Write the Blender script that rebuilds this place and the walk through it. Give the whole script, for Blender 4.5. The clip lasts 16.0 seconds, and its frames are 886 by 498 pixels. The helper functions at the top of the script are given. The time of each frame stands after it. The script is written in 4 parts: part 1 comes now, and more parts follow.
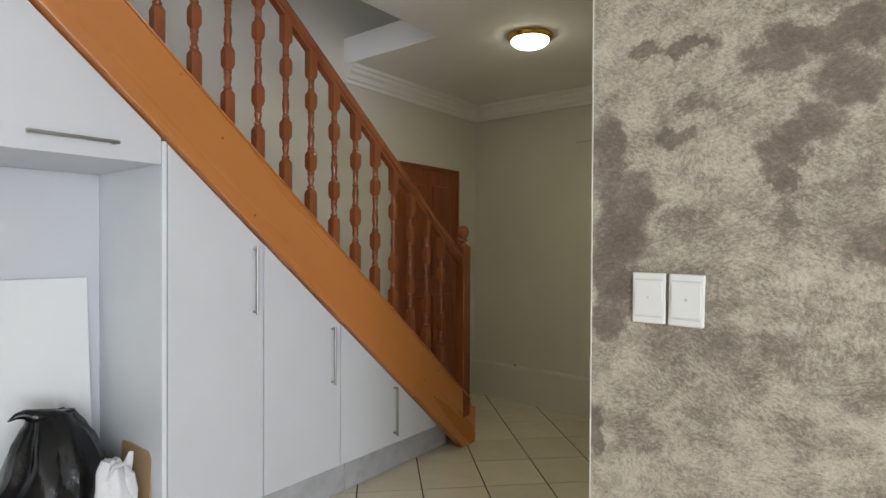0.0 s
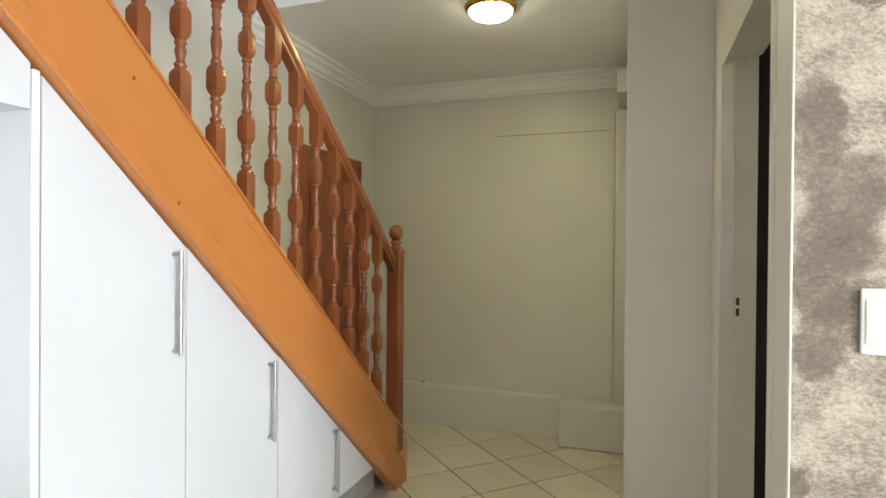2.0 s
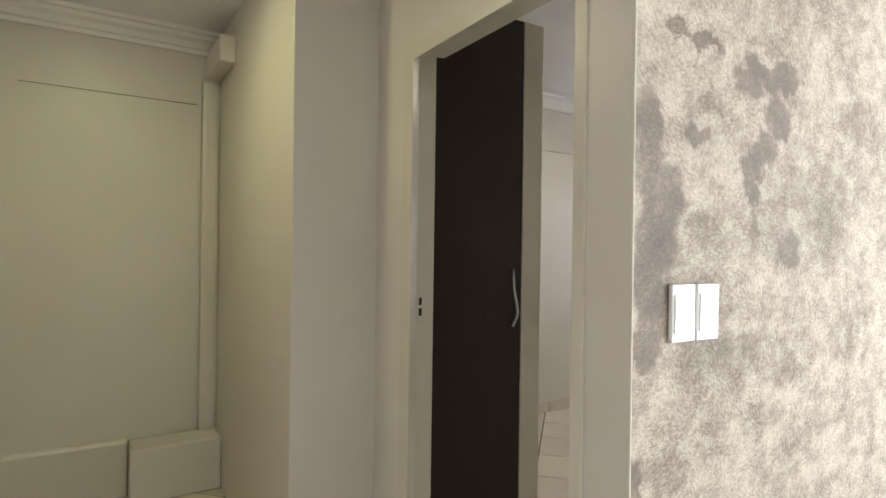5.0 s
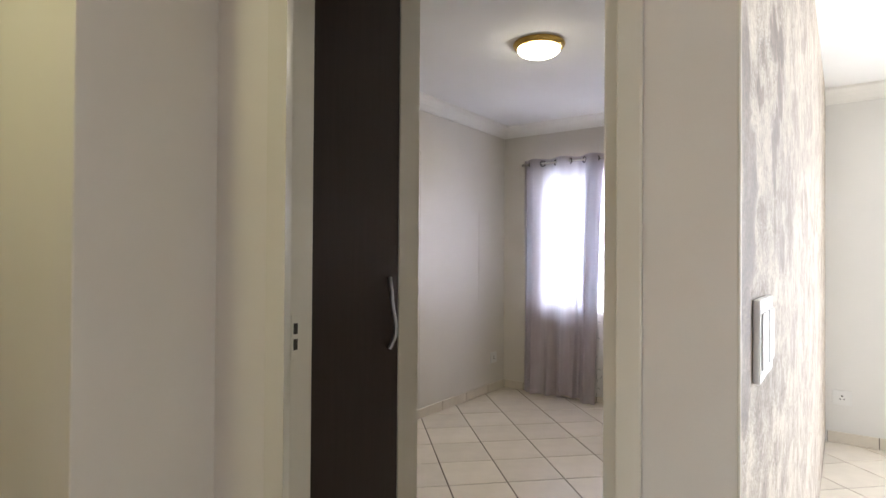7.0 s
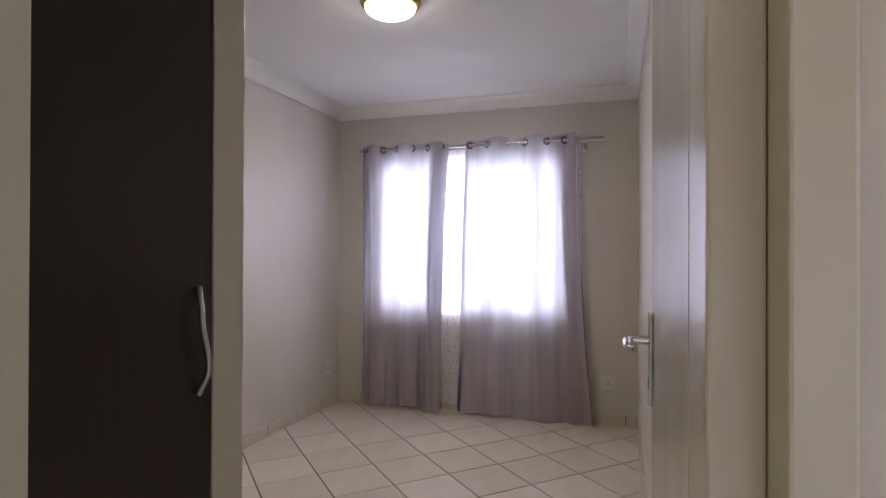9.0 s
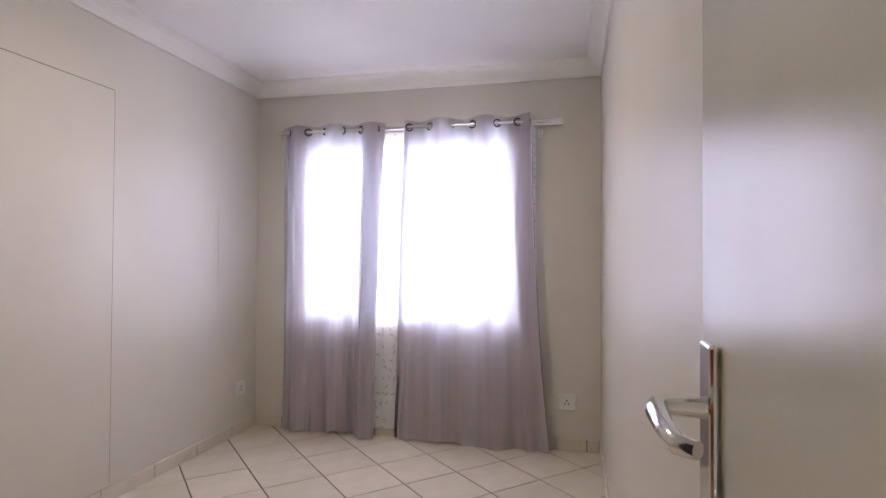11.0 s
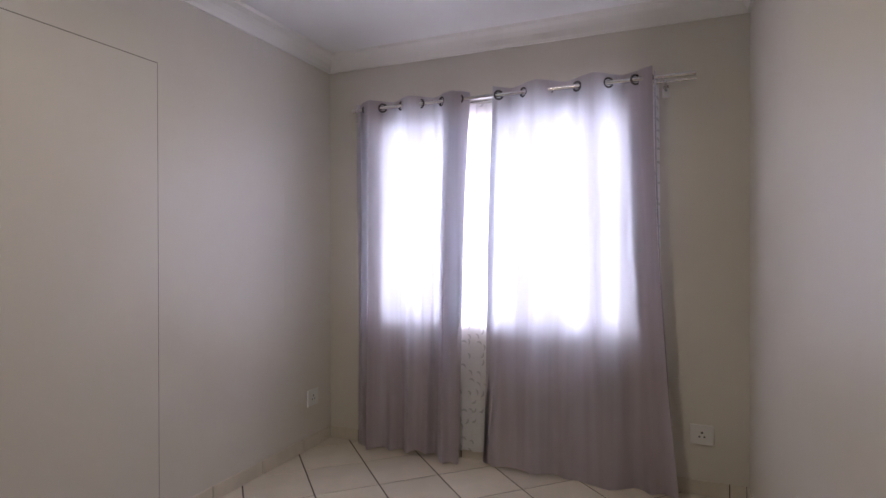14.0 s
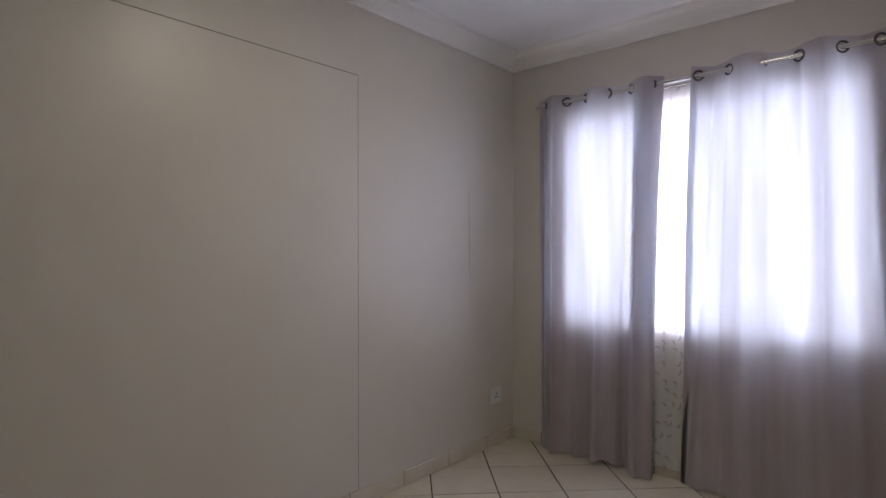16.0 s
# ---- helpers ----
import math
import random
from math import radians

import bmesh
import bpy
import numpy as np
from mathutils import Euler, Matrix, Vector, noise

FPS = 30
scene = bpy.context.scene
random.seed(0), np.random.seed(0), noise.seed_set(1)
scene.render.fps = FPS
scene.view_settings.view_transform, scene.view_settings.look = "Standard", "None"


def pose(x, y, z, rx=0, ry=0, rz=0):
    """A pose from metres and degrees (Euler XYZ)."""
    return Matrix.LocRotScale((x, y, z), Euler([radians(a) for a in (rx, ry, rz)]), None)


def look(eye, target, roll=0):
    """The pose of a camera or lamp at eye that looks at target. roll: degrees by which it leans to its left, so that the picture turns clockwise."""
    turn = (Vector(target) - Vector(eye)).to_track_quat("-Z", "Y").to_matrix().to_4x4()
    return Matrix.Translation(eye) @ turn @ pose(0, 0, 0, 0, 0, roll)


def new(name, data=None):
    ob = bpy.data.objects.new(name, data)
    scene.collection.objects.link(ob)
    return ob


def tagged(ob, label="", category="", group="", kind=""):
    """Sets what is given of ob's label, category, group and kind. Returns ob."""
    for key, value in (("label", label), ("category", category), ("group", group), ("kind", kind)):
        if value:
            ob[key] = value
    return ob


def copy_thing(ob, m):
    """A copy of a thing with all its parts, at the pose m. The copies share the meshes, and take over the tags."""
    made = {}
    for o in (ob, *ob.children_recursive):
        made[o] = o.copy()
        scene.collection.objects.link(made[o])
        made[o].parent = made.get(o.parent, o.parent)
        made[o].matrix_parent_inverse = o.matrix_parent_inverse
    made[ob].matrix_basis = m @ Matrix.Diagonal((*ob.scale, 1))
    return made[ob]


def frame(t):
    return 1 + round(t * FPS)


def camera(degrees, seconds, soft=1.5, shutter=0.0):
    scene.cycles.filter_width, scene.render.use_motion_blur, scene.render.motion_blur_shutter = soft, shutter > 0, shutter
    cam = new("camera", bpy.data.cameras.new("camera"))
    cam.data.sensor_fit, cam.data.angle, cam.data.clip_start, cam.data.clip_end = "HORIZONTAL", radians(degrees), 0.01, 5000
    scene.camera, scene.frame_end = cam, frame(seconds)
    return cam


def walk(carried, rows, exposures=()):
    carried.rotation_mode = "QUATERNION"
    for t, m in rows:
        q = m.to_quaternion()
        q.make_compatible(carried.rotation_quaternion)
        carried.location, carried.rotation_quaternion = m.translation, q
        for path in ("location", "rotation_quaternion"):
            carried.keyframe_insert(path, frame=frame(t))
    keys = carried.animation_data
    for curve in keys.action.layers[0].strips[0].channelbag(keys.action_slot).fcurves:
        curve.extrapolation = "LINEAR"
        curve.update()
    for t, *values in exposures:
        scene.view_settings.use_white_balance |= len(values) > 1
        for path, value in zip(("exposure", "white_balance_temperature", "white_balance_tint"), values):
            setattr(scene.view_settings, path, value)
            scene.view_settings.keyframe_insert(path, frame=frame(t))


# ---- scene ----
cam = camera(77.4, 16.0)
PATH = [
    (0, (0.618, -1.433, 1.353), (-0.621, 0.137, 1.332), 0.3),
    (0.5, (0.379, -1.391, 1.361), (-0.769, 0.247, 1.341), 0.2),
    (1, (0.159, -1.334, 1.344), (-0.858, 0.389, 1.326), 0.3),
    (1.5, (-0.072, -1.277, 1.351), (-0.952, 0.519, 1.336), 0.4),
    (2, (-0.291, -1.286, 1.356), (-0.953, 0.601, 1.344), 0.5),
    (2.5, (-0.462, -1.239, 1.347), (-0.824, 0.728, 1.34), 0.5),
    (3, (-0.614, -1.134, 1.333), (-0.706, 0.864, 1.33), 0.4),
    (3.5, (-0.779, -1.08, 1.347), (-0.551, 0.907, 1.339), 0.5),
    (4, (-0.87, -1.015, 1.354), (-0.345, 0.915, 1.354), 0.5),
    (4.2, (-0.925, -0.975, 1.352), (-0.265, 0.912, 1.354), 0.6),
    (6.3, (-0.939, -0.307, 1.349), (0.515, 1.066, 1.364), 0.4),
    (6.5, (-0.901, -0.235, 1.346), (0.611, 1.074, 1.368), 0.3),
    (7, (-0.835, -0.113, 1.347), (0.784, 1.062, 1.366), 0.4),
    (7.5, (-0.785, 0.011, 1.347), (0.947, 1.013, 1.37), 0.3),
    (8, (-0.713, 0.113, 1.347), (1.114, 0.928, 1.366), 0.3),
    (8.5, (-0.546, 0.191, 1.342), (1.32, 0.876, 1.36), 0.2),
    (9, (-0.399, 0.267, 1.347), (1.5, 0.874, 1.356), 0.2),
    (9.5, (-0.288, 0.336, 1.353), (1.639, 0.874, 1.36), 0.3),
    (9.7, (-0.226, 0.362, 1.352), (1.708, 0.873, 1.359), 0.4),
    (11.8, (0.504, 0.295, 1.272), (2.457, 0.725, 1.3), 0.0),
    (12, (0.554, 0.326, 1.287), (2.511, 0.74, 1.303), -0.1),
    (12.5, (0.719, 0.368, 1.302), (2.672, 0.798, 1.312), -0.1),
    (13, (0.806, 0.412, 1.317), (2.741, 0.917, 1.318), -0.1),
    (13.5, (0.842, 0.443, 1.323), (2.739, 1.077, 1.318), -0.1),
    (14, (0.867, 0.472, 1.329), (2.709, 1.253, 1.319), -0.1),
    (14.5, (0.865, 0.504, 1.33), (2.639, 1.427, 1.318), -0.1),
    (15, (0.87, 0.53, 1.299), (2.566, 1.591, 1.301), 0.0),
    (15.5, (0.903, 0.526, 1.25), (2.498, 1.733, 1.275), 0.1),
    (16, (0.902, 0.52, 1.289), (2.401, 1.843, 1.297), -0.1),
]
EXPOSURES = [(0.0, -0.42, 6500, 11.5), (1.0, 0.05, 6500, 11), (2.5, 0.6, 6500, 9), (4.0, 0.32, 6500, 12), (6.5, 0.56, 6280, 14), (7.0, 0.43, 6300, 16),
             (8.0, 0.0, 6200, 19), (8.5, -0.1, 6200, 21), (9.0, 0.05, 6200, 23), (9.7, 0.21, 6200, 24), (11.8, 0.75, 6200, 25), (12.5, 0.47, 6200, 25), (13.0, 0.18, 6200, 25), (14.0, -0.09, 6200, 24), (14.5, -0.33, 6200, 23), (15.0, -0.44, 6200, 22), (16.0, -0.42, 6150, 20)]
walk(cam, [(t, look(eye, target, roll)) for t, eye, target, roll in PATH], EXPOSURES)

# ---- world and lights ----
world = bpy.data.worlds.new("sky")
scene.world = world
world.use_nodes = True
wn = world.node_tree
sky = wn.nodes.new("ShaderNodeTexSky")
sky.sky_type = "NISHITA"
sky.sun_disc = False
sky.sun_elevation, sky.sun_rotation = radians(50), radians(200)
wn.links.new(sky.outputs[0], wn.nodes["Background"].inputs[0])
wn.nodes["Background"].inputs[1].default_value = 0.12


def area(name, m, w, h, watts, color):
    d = bpy.data.lights.new(name, "AREA")
    d.shape, d.size, d.size_y, d.energy, d.color = "RECTANGLE", w, h, watts, color
    ob = new(name, d)
    ob.matrix_world = m
    return ob


# daylight standing in the two window openings
area("bedroom_daylight", look((4.27, 1.5, 1.46), (0, 1.5, 1.46)), 1.48, 1.20, 83, (0.86, 0.87, 1.0))
area("living_daylight", look((4.25, -2.65, 1.2), (0, -2.65, 1.2)), 2.66, 2.0, 285, (0.88, 0.945, 1.0))
area("landing_daylight", look((0.3, -1.7, 4.2), (-2, -1.7, 4.0)), 1.7, 1.1, 24, (0.90, 0.95, 1.0))


def bulb(name, x, y, z, watts, color):
    d = bpy.data.lights.new(name, "AREA")
    d.shape, d.size, d.energy, d.color = "DISK", 0.2, watts, color
    ob = new(name, d)
    ob.matrix_world = pose(x, y, z)
    return ob


bulb("hall_bulb", -1.0, 1.43, 2.455, 4.2, (0.93, 0.95, 0.38))
bulb("bedroom_bulb", 2.22, 1.393, 2.53, 7.0, (1.0, 0.90, 0.66))

# ---- materials ----


def mat(name, base, rough=0.6, vary=0.06, scale=6.0, bump=0.05, grain=120.0, metal=0.0, spec=0.5, dark=None, stretch=(1, 1, 1), dist=0.002, rand=0.0, rot=None, knots=0.0):
    m = bpy.data.materials.new(name)
    m.use_nodes = True
    nt = m.node_tree
    b = nt.nodes["Principled BSDF"]
    b.inputs["Roughness"].default_value = rough
    b.inputs["Metallic"].default_value = metal
    b.inputs["Specular IOR Level"].default_value = spec
    tc = nt.nodes.new("ShaderNodeTexCoord")
    mp = nt.nodes.new("ShaderNodeMapping")
    mp.inputs["Scale"].default_value = stretch
    src = tc.outputs["Object"]
    if rot:
        turn = nt.nodes.new("ShaderNodeMapping")
        turn.inputs["Rotation"].default_value = [radians(a) for a in rot]
        nt.links.new(src, turn.inputs[0])
        src = turn.outputs[0]
    nt.links.new(src, mp.inputs[0])
    n1 = nt.nodes.new("ShaderNodeTexNoise")
    n1.inputs["Scale"].default_value, n1.inputs["Detail"].default_value = scale, 6
    nt.links.new(mp.outputs[0], n1.inputs["Vector"])
    ramp = nt.nodes.new("ShaderNodeValToRGB")
    d = dark or tuple(c * (1 - 2.2 * vary) for c in base)
    ramp.color_ramp.elements[0].position, ramp.color_ramp.elements[1].position = 0.3, 0.7
    ramp.color_ramp.elements[0].color = (*d, 1)
    ramp.color_ramp.elements[1].color = (*base, 1)
    nt.links.new(n1.outputs[0], ramp.inputs[0])
    out = ramp.outputs[0]
    if rand:
        oi = nt.nodes.new("ShaderNodeObjectInfo")
        mr = nt.nodes.new("ShaderNodeMapRange")
        mr.inputs[3].default_value, mr.inputs[4].default_value = 1 - rand, 1 + rand * 0.4
        nt.links.new(oi.outputs["Random"], mr.inputs[0])
        mx = nt.nodes.new("ShaderNodeVectorMath")
        mx.operation = "SCALE"
        nt.links.new(out, mx.inputs[0])
        nt.links.new(mr.outputs[0], mx.inputs["Scale"])
        out = mx.outputs[0]
    if knots:
        vo = nt.nodes.new("ShaderNodeTexVoronoi")
        vo.inputs["Scale"].default_value = knots
        nt.links.new(src, vo.inputs["Vector"])
        kr = nt.nodes.new("ShaderNodeValToRGB")
        kr.color_ramp.elements[0].position, kr.color_ramp.elements[1].position = 0.02, 0.05
        kr.color_ramp.elements[0].color, kr.color_ramp.elements[1].color = (0.3, 0.2, 0.15, 1), (1, 1, 1, 1)
        nt.links.new(vo.outputs["Distance"], kr.inputs[0])
        kx = nt.nodes.new("ShaderNodeMix")
        kx.data_type, kx.blend_type = "RGBA", "MULTIPLY"
        kx.inputs[0].default_value = 1
        nt.links.new(out, kx.inputs[6])
        nt.links.new(kr.outputs[0], kx.inputs[7])
        out = kx.outputs[2]
    nt.links.new(out, b.inputs["Base Color"])
    n2 = nt.nodes.new("ShaderNodeTexNoise")
    n2.inputs["Scale"].default_value, n2.inputs["Detail"].default_value = grain, 4
    nt.links.new(mp.outputs[0], n2.inputs["Vector"])
    bp = nt.nodes.new("ShaderNodeBump")
    bp.inputs["Strength"].default_value, bp.inputs["Distance"].default_value = bump, dist
    nt.links.new(n2.outputs[0], bp.inputs["Height"])
    nt.links.new(bp.outputs[0], b.inputs["Normal"])
    rr = nt.nodes.new("ShaderNodeMapRange")
    rr.inputs[3].default_value, rr.inputs[4].default_value = max(rough - 0.03, 0.03), min(rough + 0.03, 1)
    nt.links.new(n1.outputs[0], rr.inputs[0])
    nt.links.new(rr.outputs[0], b.inputs["Roughness"])
    return m


WALL = mat("cream_wall_paint", (0.66, 0.625, 0.56), 0.38, 0.03, 1.6, 0.12, 160, spec=0.7)
FRAME = mat("cream_gloss_paint", (0.64, 0.61, 0.52), 0.32, 0.03, 3, 0.12, 60)
LEAF = mat("cream_door_gloss", (0.65, 0.62, 0.55), 0.21, 0.03, 3, 0.05, 14, stretch=(2.2, 2.2, 0.9), dist=0.003, spec=0.4)
CEIL = mat("ceiling_white", (0.86, 0.86, 0.85), 0.8, 0.02, 2, 0.1, 200)
CORN = mat("cornice_white", (0.82, 0.81, 0.77), 0.6, 0.02, 4, 0.1, 90)
WHITE = mat("white_melamine", (0.635, 0.65, 0.69), 0.35, 0.015, 4, 0.05, 150)
EDGE = mat("white_edge_band", (0.78, 0.81, 0.85), 0.4, 0.02, 4, 0.02, 60)
PLINTH = mat("grey_plinth_tile", (0.50, 0.50, 0.52), 0.4, 0.1, 14, 0.1, 60)
PINE = mat("varnished_pine", (0.50, 0.190, 0.050), 0.28, 0.05, 2.2, 0.03, 40, dark=(0.472, 0.172, 0.044), stretch=(4, 0.3, 4), rot=(42.3, 0, 0), knots=6.5)
RED = mat("red_brown_varnish", (0.29, 0.092, 0.032), 0.26, 0.08, 8, 0.1, 50, dark=(0.19, 0.054, 0.020), stretch=(1, 1, 0.4))
DOORWOOD = mat("stained_door_wood", (0.30, 0.075, 0.022), 0.3, 0.1, 4, 0.1, 40, dark=(0.20, 0.046, 0.014), stretch=(8, 8, 0.6))
WENGE = mat("dark_wenge_laminate", (0.032, 0.0195, 0.0195), 0.42, 0.1, 5, 0.15, 30, dark=(0.024, 0.016, 0.0145), stretch=(14, 14, 0.5), spec=0.35)
TILE = mat("cream_ceramic_tile", (0.71, 0.645, 0.54), 0.22, 0.04, 7, 0.06, 30, rand=0.08)
GROUT = mat("brown_grout", (0.075, 0.052, 0.036), 0.9, 0.1, 20, 0.2, 200)
SKIRT = mat("tile_skirting", (0.68, 0.62, 0.525), 0.3, 0.05, 9, 0.06, 40, rand=0.05)
STEEL = mat("brushed_steel", (0.42, 0.42, 0.42), 0.33, 0.03, 40, 0.05, 200, metal=1.0)
CHROME = mat("chrome", (0.75, 0.75, 0.76), 0.1, 0.02, 20, 0.01, 100, metal=1.0)
# chrome darkened so that the ring carries the black inside the eyelet hole
HOLECHROME = mat("hole_darkened_chrome", (0.16, 0.15, 0.16), 0.2, 0.02, 20, 0.01, 100, metal=1.0)
BRASS = mat("brass", (0.62, 0.42, 0.12), 0.22, 0.05, 20, 0.02, 100, metal=1.0)
PLASTIC = mat("white_plastic", (0.74, 0.74, 0.72), 0.3, 0.015, 10, 0.02, 100)
BLACK = mat("dark_hole", (0.035, 0.03, 0.026), 0.6, 0.1, 10, 0.0, 60)
BAG = mat("black_bin_liner", (0.004, 0.004, 0.005), 0.17, 0.1, 10, 0.3, 18, dist=0.02, spec=0.4)
WBAG = mat("white_plastic_bag", (0.75, 0.76, 0.78), 0.35, 0.04, 10, 0.5, 20, dist=0.015)
CARD = mat("brown_cardboard", (0.42, 0.28, 0.15), 0.8, 0.06, 10, 0.2, 80)
BOARD = mat("white_board", (0.80, 0.81, 0.82), 0.45, 0.01, 4, 0.03, 80)
METALW = mat("window_frame_paint", (0.6, 0.6, 0.58), 0.4, 0.03, 6, 0.05, 60)
CRACK = mat("hairline_gap", (0.30, 0.27, 0.24), 0.9, 0.1, 30, 0.1, 90)
CLOTHBAND = mat("black_curtain_band", (0.02, 0.02, 0.022), 0.9, 0.1, 20, 0.2, 300)
# wall cream made lighter, putting the living room's overexposed look into the paint
LIVING = mat("overlit_cream_wall_paint", (0.72, 0.71, 0.68), 0.5, 0.02, 2, 0.2, 150)
UPPER = mat("upper_floor_paint", (0.68, 0.65, 0.59), 0.7, 0.03, 2, 0.1, 100)


# bare trowelled patches on the decorative wall: x, z, half width, half height
BARE = ((0.425, 1.775, 0.075, 0.05), (0.465, 1.815, 0.06, 0.035), (0.53, 1.795, 0.07, 0.05), (0.60, 1.815, 0.09, 0.05), (0.25, 1.838, 0.085, 0.022), (0.145, 1.845, 0.055, 0.028),
        (0.565, 1.70, 0.075, 0.075), (0.50, 1.61, 0.075, 0.06), (0.44, 1.56, 0.055, 0.05), (0.45, 1.50, 0.03, 0.045), (0.045, 1.60, 0.06, 0.12), (0.10, 1.46, 0.09, 0.10), (0.077, 1.37, 0.09, 0.10),
        (0.215, 1.625, 0.055, 0.03), (0.05, 1.27, 0.06, 0.12), (0.045, 1.16, 0.05, 0.08), (0.62, 1.36, 0.075, 0.06), (0.01, 0.84, 0.03, 0.09))
THIN = ((0.283, 1.70, 0.08, 0.035), (0.245, 1.41, 0.07, 0.05), (0.46, 1.41, 0.03, 0.055), (0.32, 1.23, 0.06, 0.07), (0.265, 1.11, 0.16, 0.06), (0.41, 1.10, 0.13, 0.07), (0.13, 0.86, 0.07, 0.06),
        (0.62, 1.04, 0.08, 0.06), (0.205, 1.217, 0.16, 0.10), (0.50, 0.93, 0.12, 0.05), (0.86, 1.45, 0.12, 0.2), (1.05, 1.75, 0.2, 0.08), (0.95, 1.1, 0.12, 0.09), (1.5, 1.5, 0.3, 0.12))


def rough_plaster():
    m = bpy.data.materials.new("scratched_plaster")
    m.use_nodes = True
    nt = m.node_tree
    b = nt.nodes["Principled BSDF"]
    tc = nt.nodes.new("ShaderNodeTexCoord")

    def noise_tex(src, scale, detail, rough, stretch, turn=0.0, distort=0.0, out="Fac"):
        t = nt.nodes.new("ShaderNodeMapping")
        t.inputs["Rotation"].default_value = (0, radians(turn), 0)
        nt.links.new(src, t.inputs[0])
        mp = nt.nodes.new("ShaderNodeMapping")
        mp.inputs["Scale"].default_value = stretch
        nt.links.new(t.outputs[0], mp.inputs[0])
        n = nt.nodes.new("ShaderNodeTexNoise")
        n.inputs["Scale"].default_value, n.inputs["Detail"].default_value = scale, detail
        n.inputs["Roughness"].default_value, n.inputs["Distortion"].default_value = rough, distort
        nt.links.new(mp.outputs[0], n.inputs["Vector"])
        return n.outputs[out]

    def calc(op, *args):
        n = nt.nodes.new("ShaderNodeMath")
        n.operation = op
        for i, v in enumerate(args):
            if isinstance(v, (int, float)):
                n.inputs[i].default_value = v
            else:
                nt.links.new(v, n.inputs[i])
        return n.outputs[0]

    def vec(op, a, c, out=0):
        n = nt.nodes.new("ShaderNodeVectorMath")
        n.operation = op
        for i, v in enumerate((a, c)):
            if isinstance(v, tuple):
                n.inputs[i].default_value = v
            else:
                nt.links.new(v, n.inputs[i])
        return n.outputs[out]

    def ramp(src, stops):
        r = nt.nodes.new("ShaderNodeValToRGB")
        el = r.color_ramp.elements
        while len(el) < len(stops):
            el.new(0.5)
        for e, (p, c) in zip(el, stops):
            e.position, e.color = p, (*c, 1)
        nt.links.new(src, r.inputs[0])
        return r.outputs[0]

    def blend(f, a, c):
        x = nt.nodes.new("ShaderNodeMix")
        x.data_type = "RGBA"
        for i, v in ((0, f), (6, a), (7, c)):
            nt.links.new(v, x.inputs[i])
        return x.outputs[2]

    obj = tc.outputs["Object"]
    wob = noise_tex(obj, 18, 9, 0.72, (1, 1, 1), out="Color")
    warped = vec("ADD", obj, vec("MULTIPLY", vec("SUBTRACT", wob, (0.5, 0.5, 0.5)), (0.14, 0.0, 0.14)))

    def cover(spots):
        total = None
        for sx, sz, rx, rz in spots:
            d = vec("MULTIPLY", vec("SUBTRACT", warped, (sx, 0, sz)), (1 / rx, 0, 1 / rz))
            k = calc("SUBTRACT", 1.0, vec("DOT_PRODUCT", d, d, "Value"))
            total = k if total is None else calc("MAXIMUM", total, k)
        return calc("MAXIMUM", total, 0.0)

    # wiped strokes run along the trowel's path, which changes from place to place
    flat = noise_tex(obj, 120, 4, 0.66, (0.62, 1, 1.2), 12, 0.0)
    steep = noise_tex(obj, 120, 4, 0.66, (0.62, 1, 1.2), -34, 0.0)
    upright = noise_tex(obj, 120, 4, 0.66, (1.0, 1, 0.65), 4, 0.0)
    where = noise_tex(obj, 5.5, 3, 0.5, (1, 1, 1))
    where2 = noise_tex(obj, 4.2, 3, 0.5, (1, 1, 1), 70)
    stroke = blend(ramp(where, [(0.46, (0, 0, 0)), (0.54, (1, 1, 1))]), flat, steep)
    stroke = blend(ramp(where2, [(0.56, (0, 0, 0)), (0.62, (1, 1, 1))]), stroke, upright)
    grain = noise_tex(obj, 260, 3, 0.7, (0.8, 1, 1.2))
    blot = noise_tex(obj, 14, 10, 0.72, (0.9, 1, 1.1), 8, 0.15)
    big = noise_tex(obj, 3.4, 5, 0.55, (0.9, 1, 1.15), 20)
    v = calc("ADD", calc("MULTIPLY", big, 0.45), calc("MULTIPLY", blot, 0.85))
    v = calc("ADD", v, calc("MULTIPLY", stroke, 0.72))
    v = calc("ADD", v, calc("MULTIPLY", grain, 0.45))
    v = calc("SUBTRACT", v, 0.715)
    v = calc("SUBTRACT", v, calc("MULTIPLY", calc("MINIMUM", calc("MULTIPLY", cover(THIN), 1.6), 1.0), 0.10))
    scuff = calc("ADD", cover(BARE), calc("MULTIPLY", calc("SUBTRACT", stroke, 0.5), 0.7))
    bare = calc("MINIMUM", calc("MAXIMUM", calc("MULTIPLY", calc("SUBTRACT", scuff, 0.07), 2.0), 0.0), 1.0)
    coat = ramp(v, [(0.26, (0.160, 0.129, 0.101)), (0.41, (0.25, 0.209, 0.167)), (0.50, (0.345, 0.296, 0.239)), (0.59, (0.455, 0.40, 0.325)), (0.78, (0.60, 0.54, 0.445))])
    under = ramp(v, [(0.30, (0.120, 0.093, 0.074)), (0.52, (0.175, 0.139, 0.112)), (0.80, (0.32, 0.268, 0.216))])
    col = blend(bare, coat, under)
    nt.links.new(col, b.inputs["Base Color"])
    bp = nt.nodes.new("ShaderNodeBump")
    bp.inputs["Strength"].default_value, bp.inputs["Distance"].default_value = 0.6, 0.005
    rough_part = calc("MULTIPLY", calc("SUBTRACT", calc("ADD", stroke, calc("MULTIPLY", grain, 0.4)), 0.7), calc("SUBTRACT", 1.25, bare))
    nt.links.new(rough_part, bp.inputs["Height"])
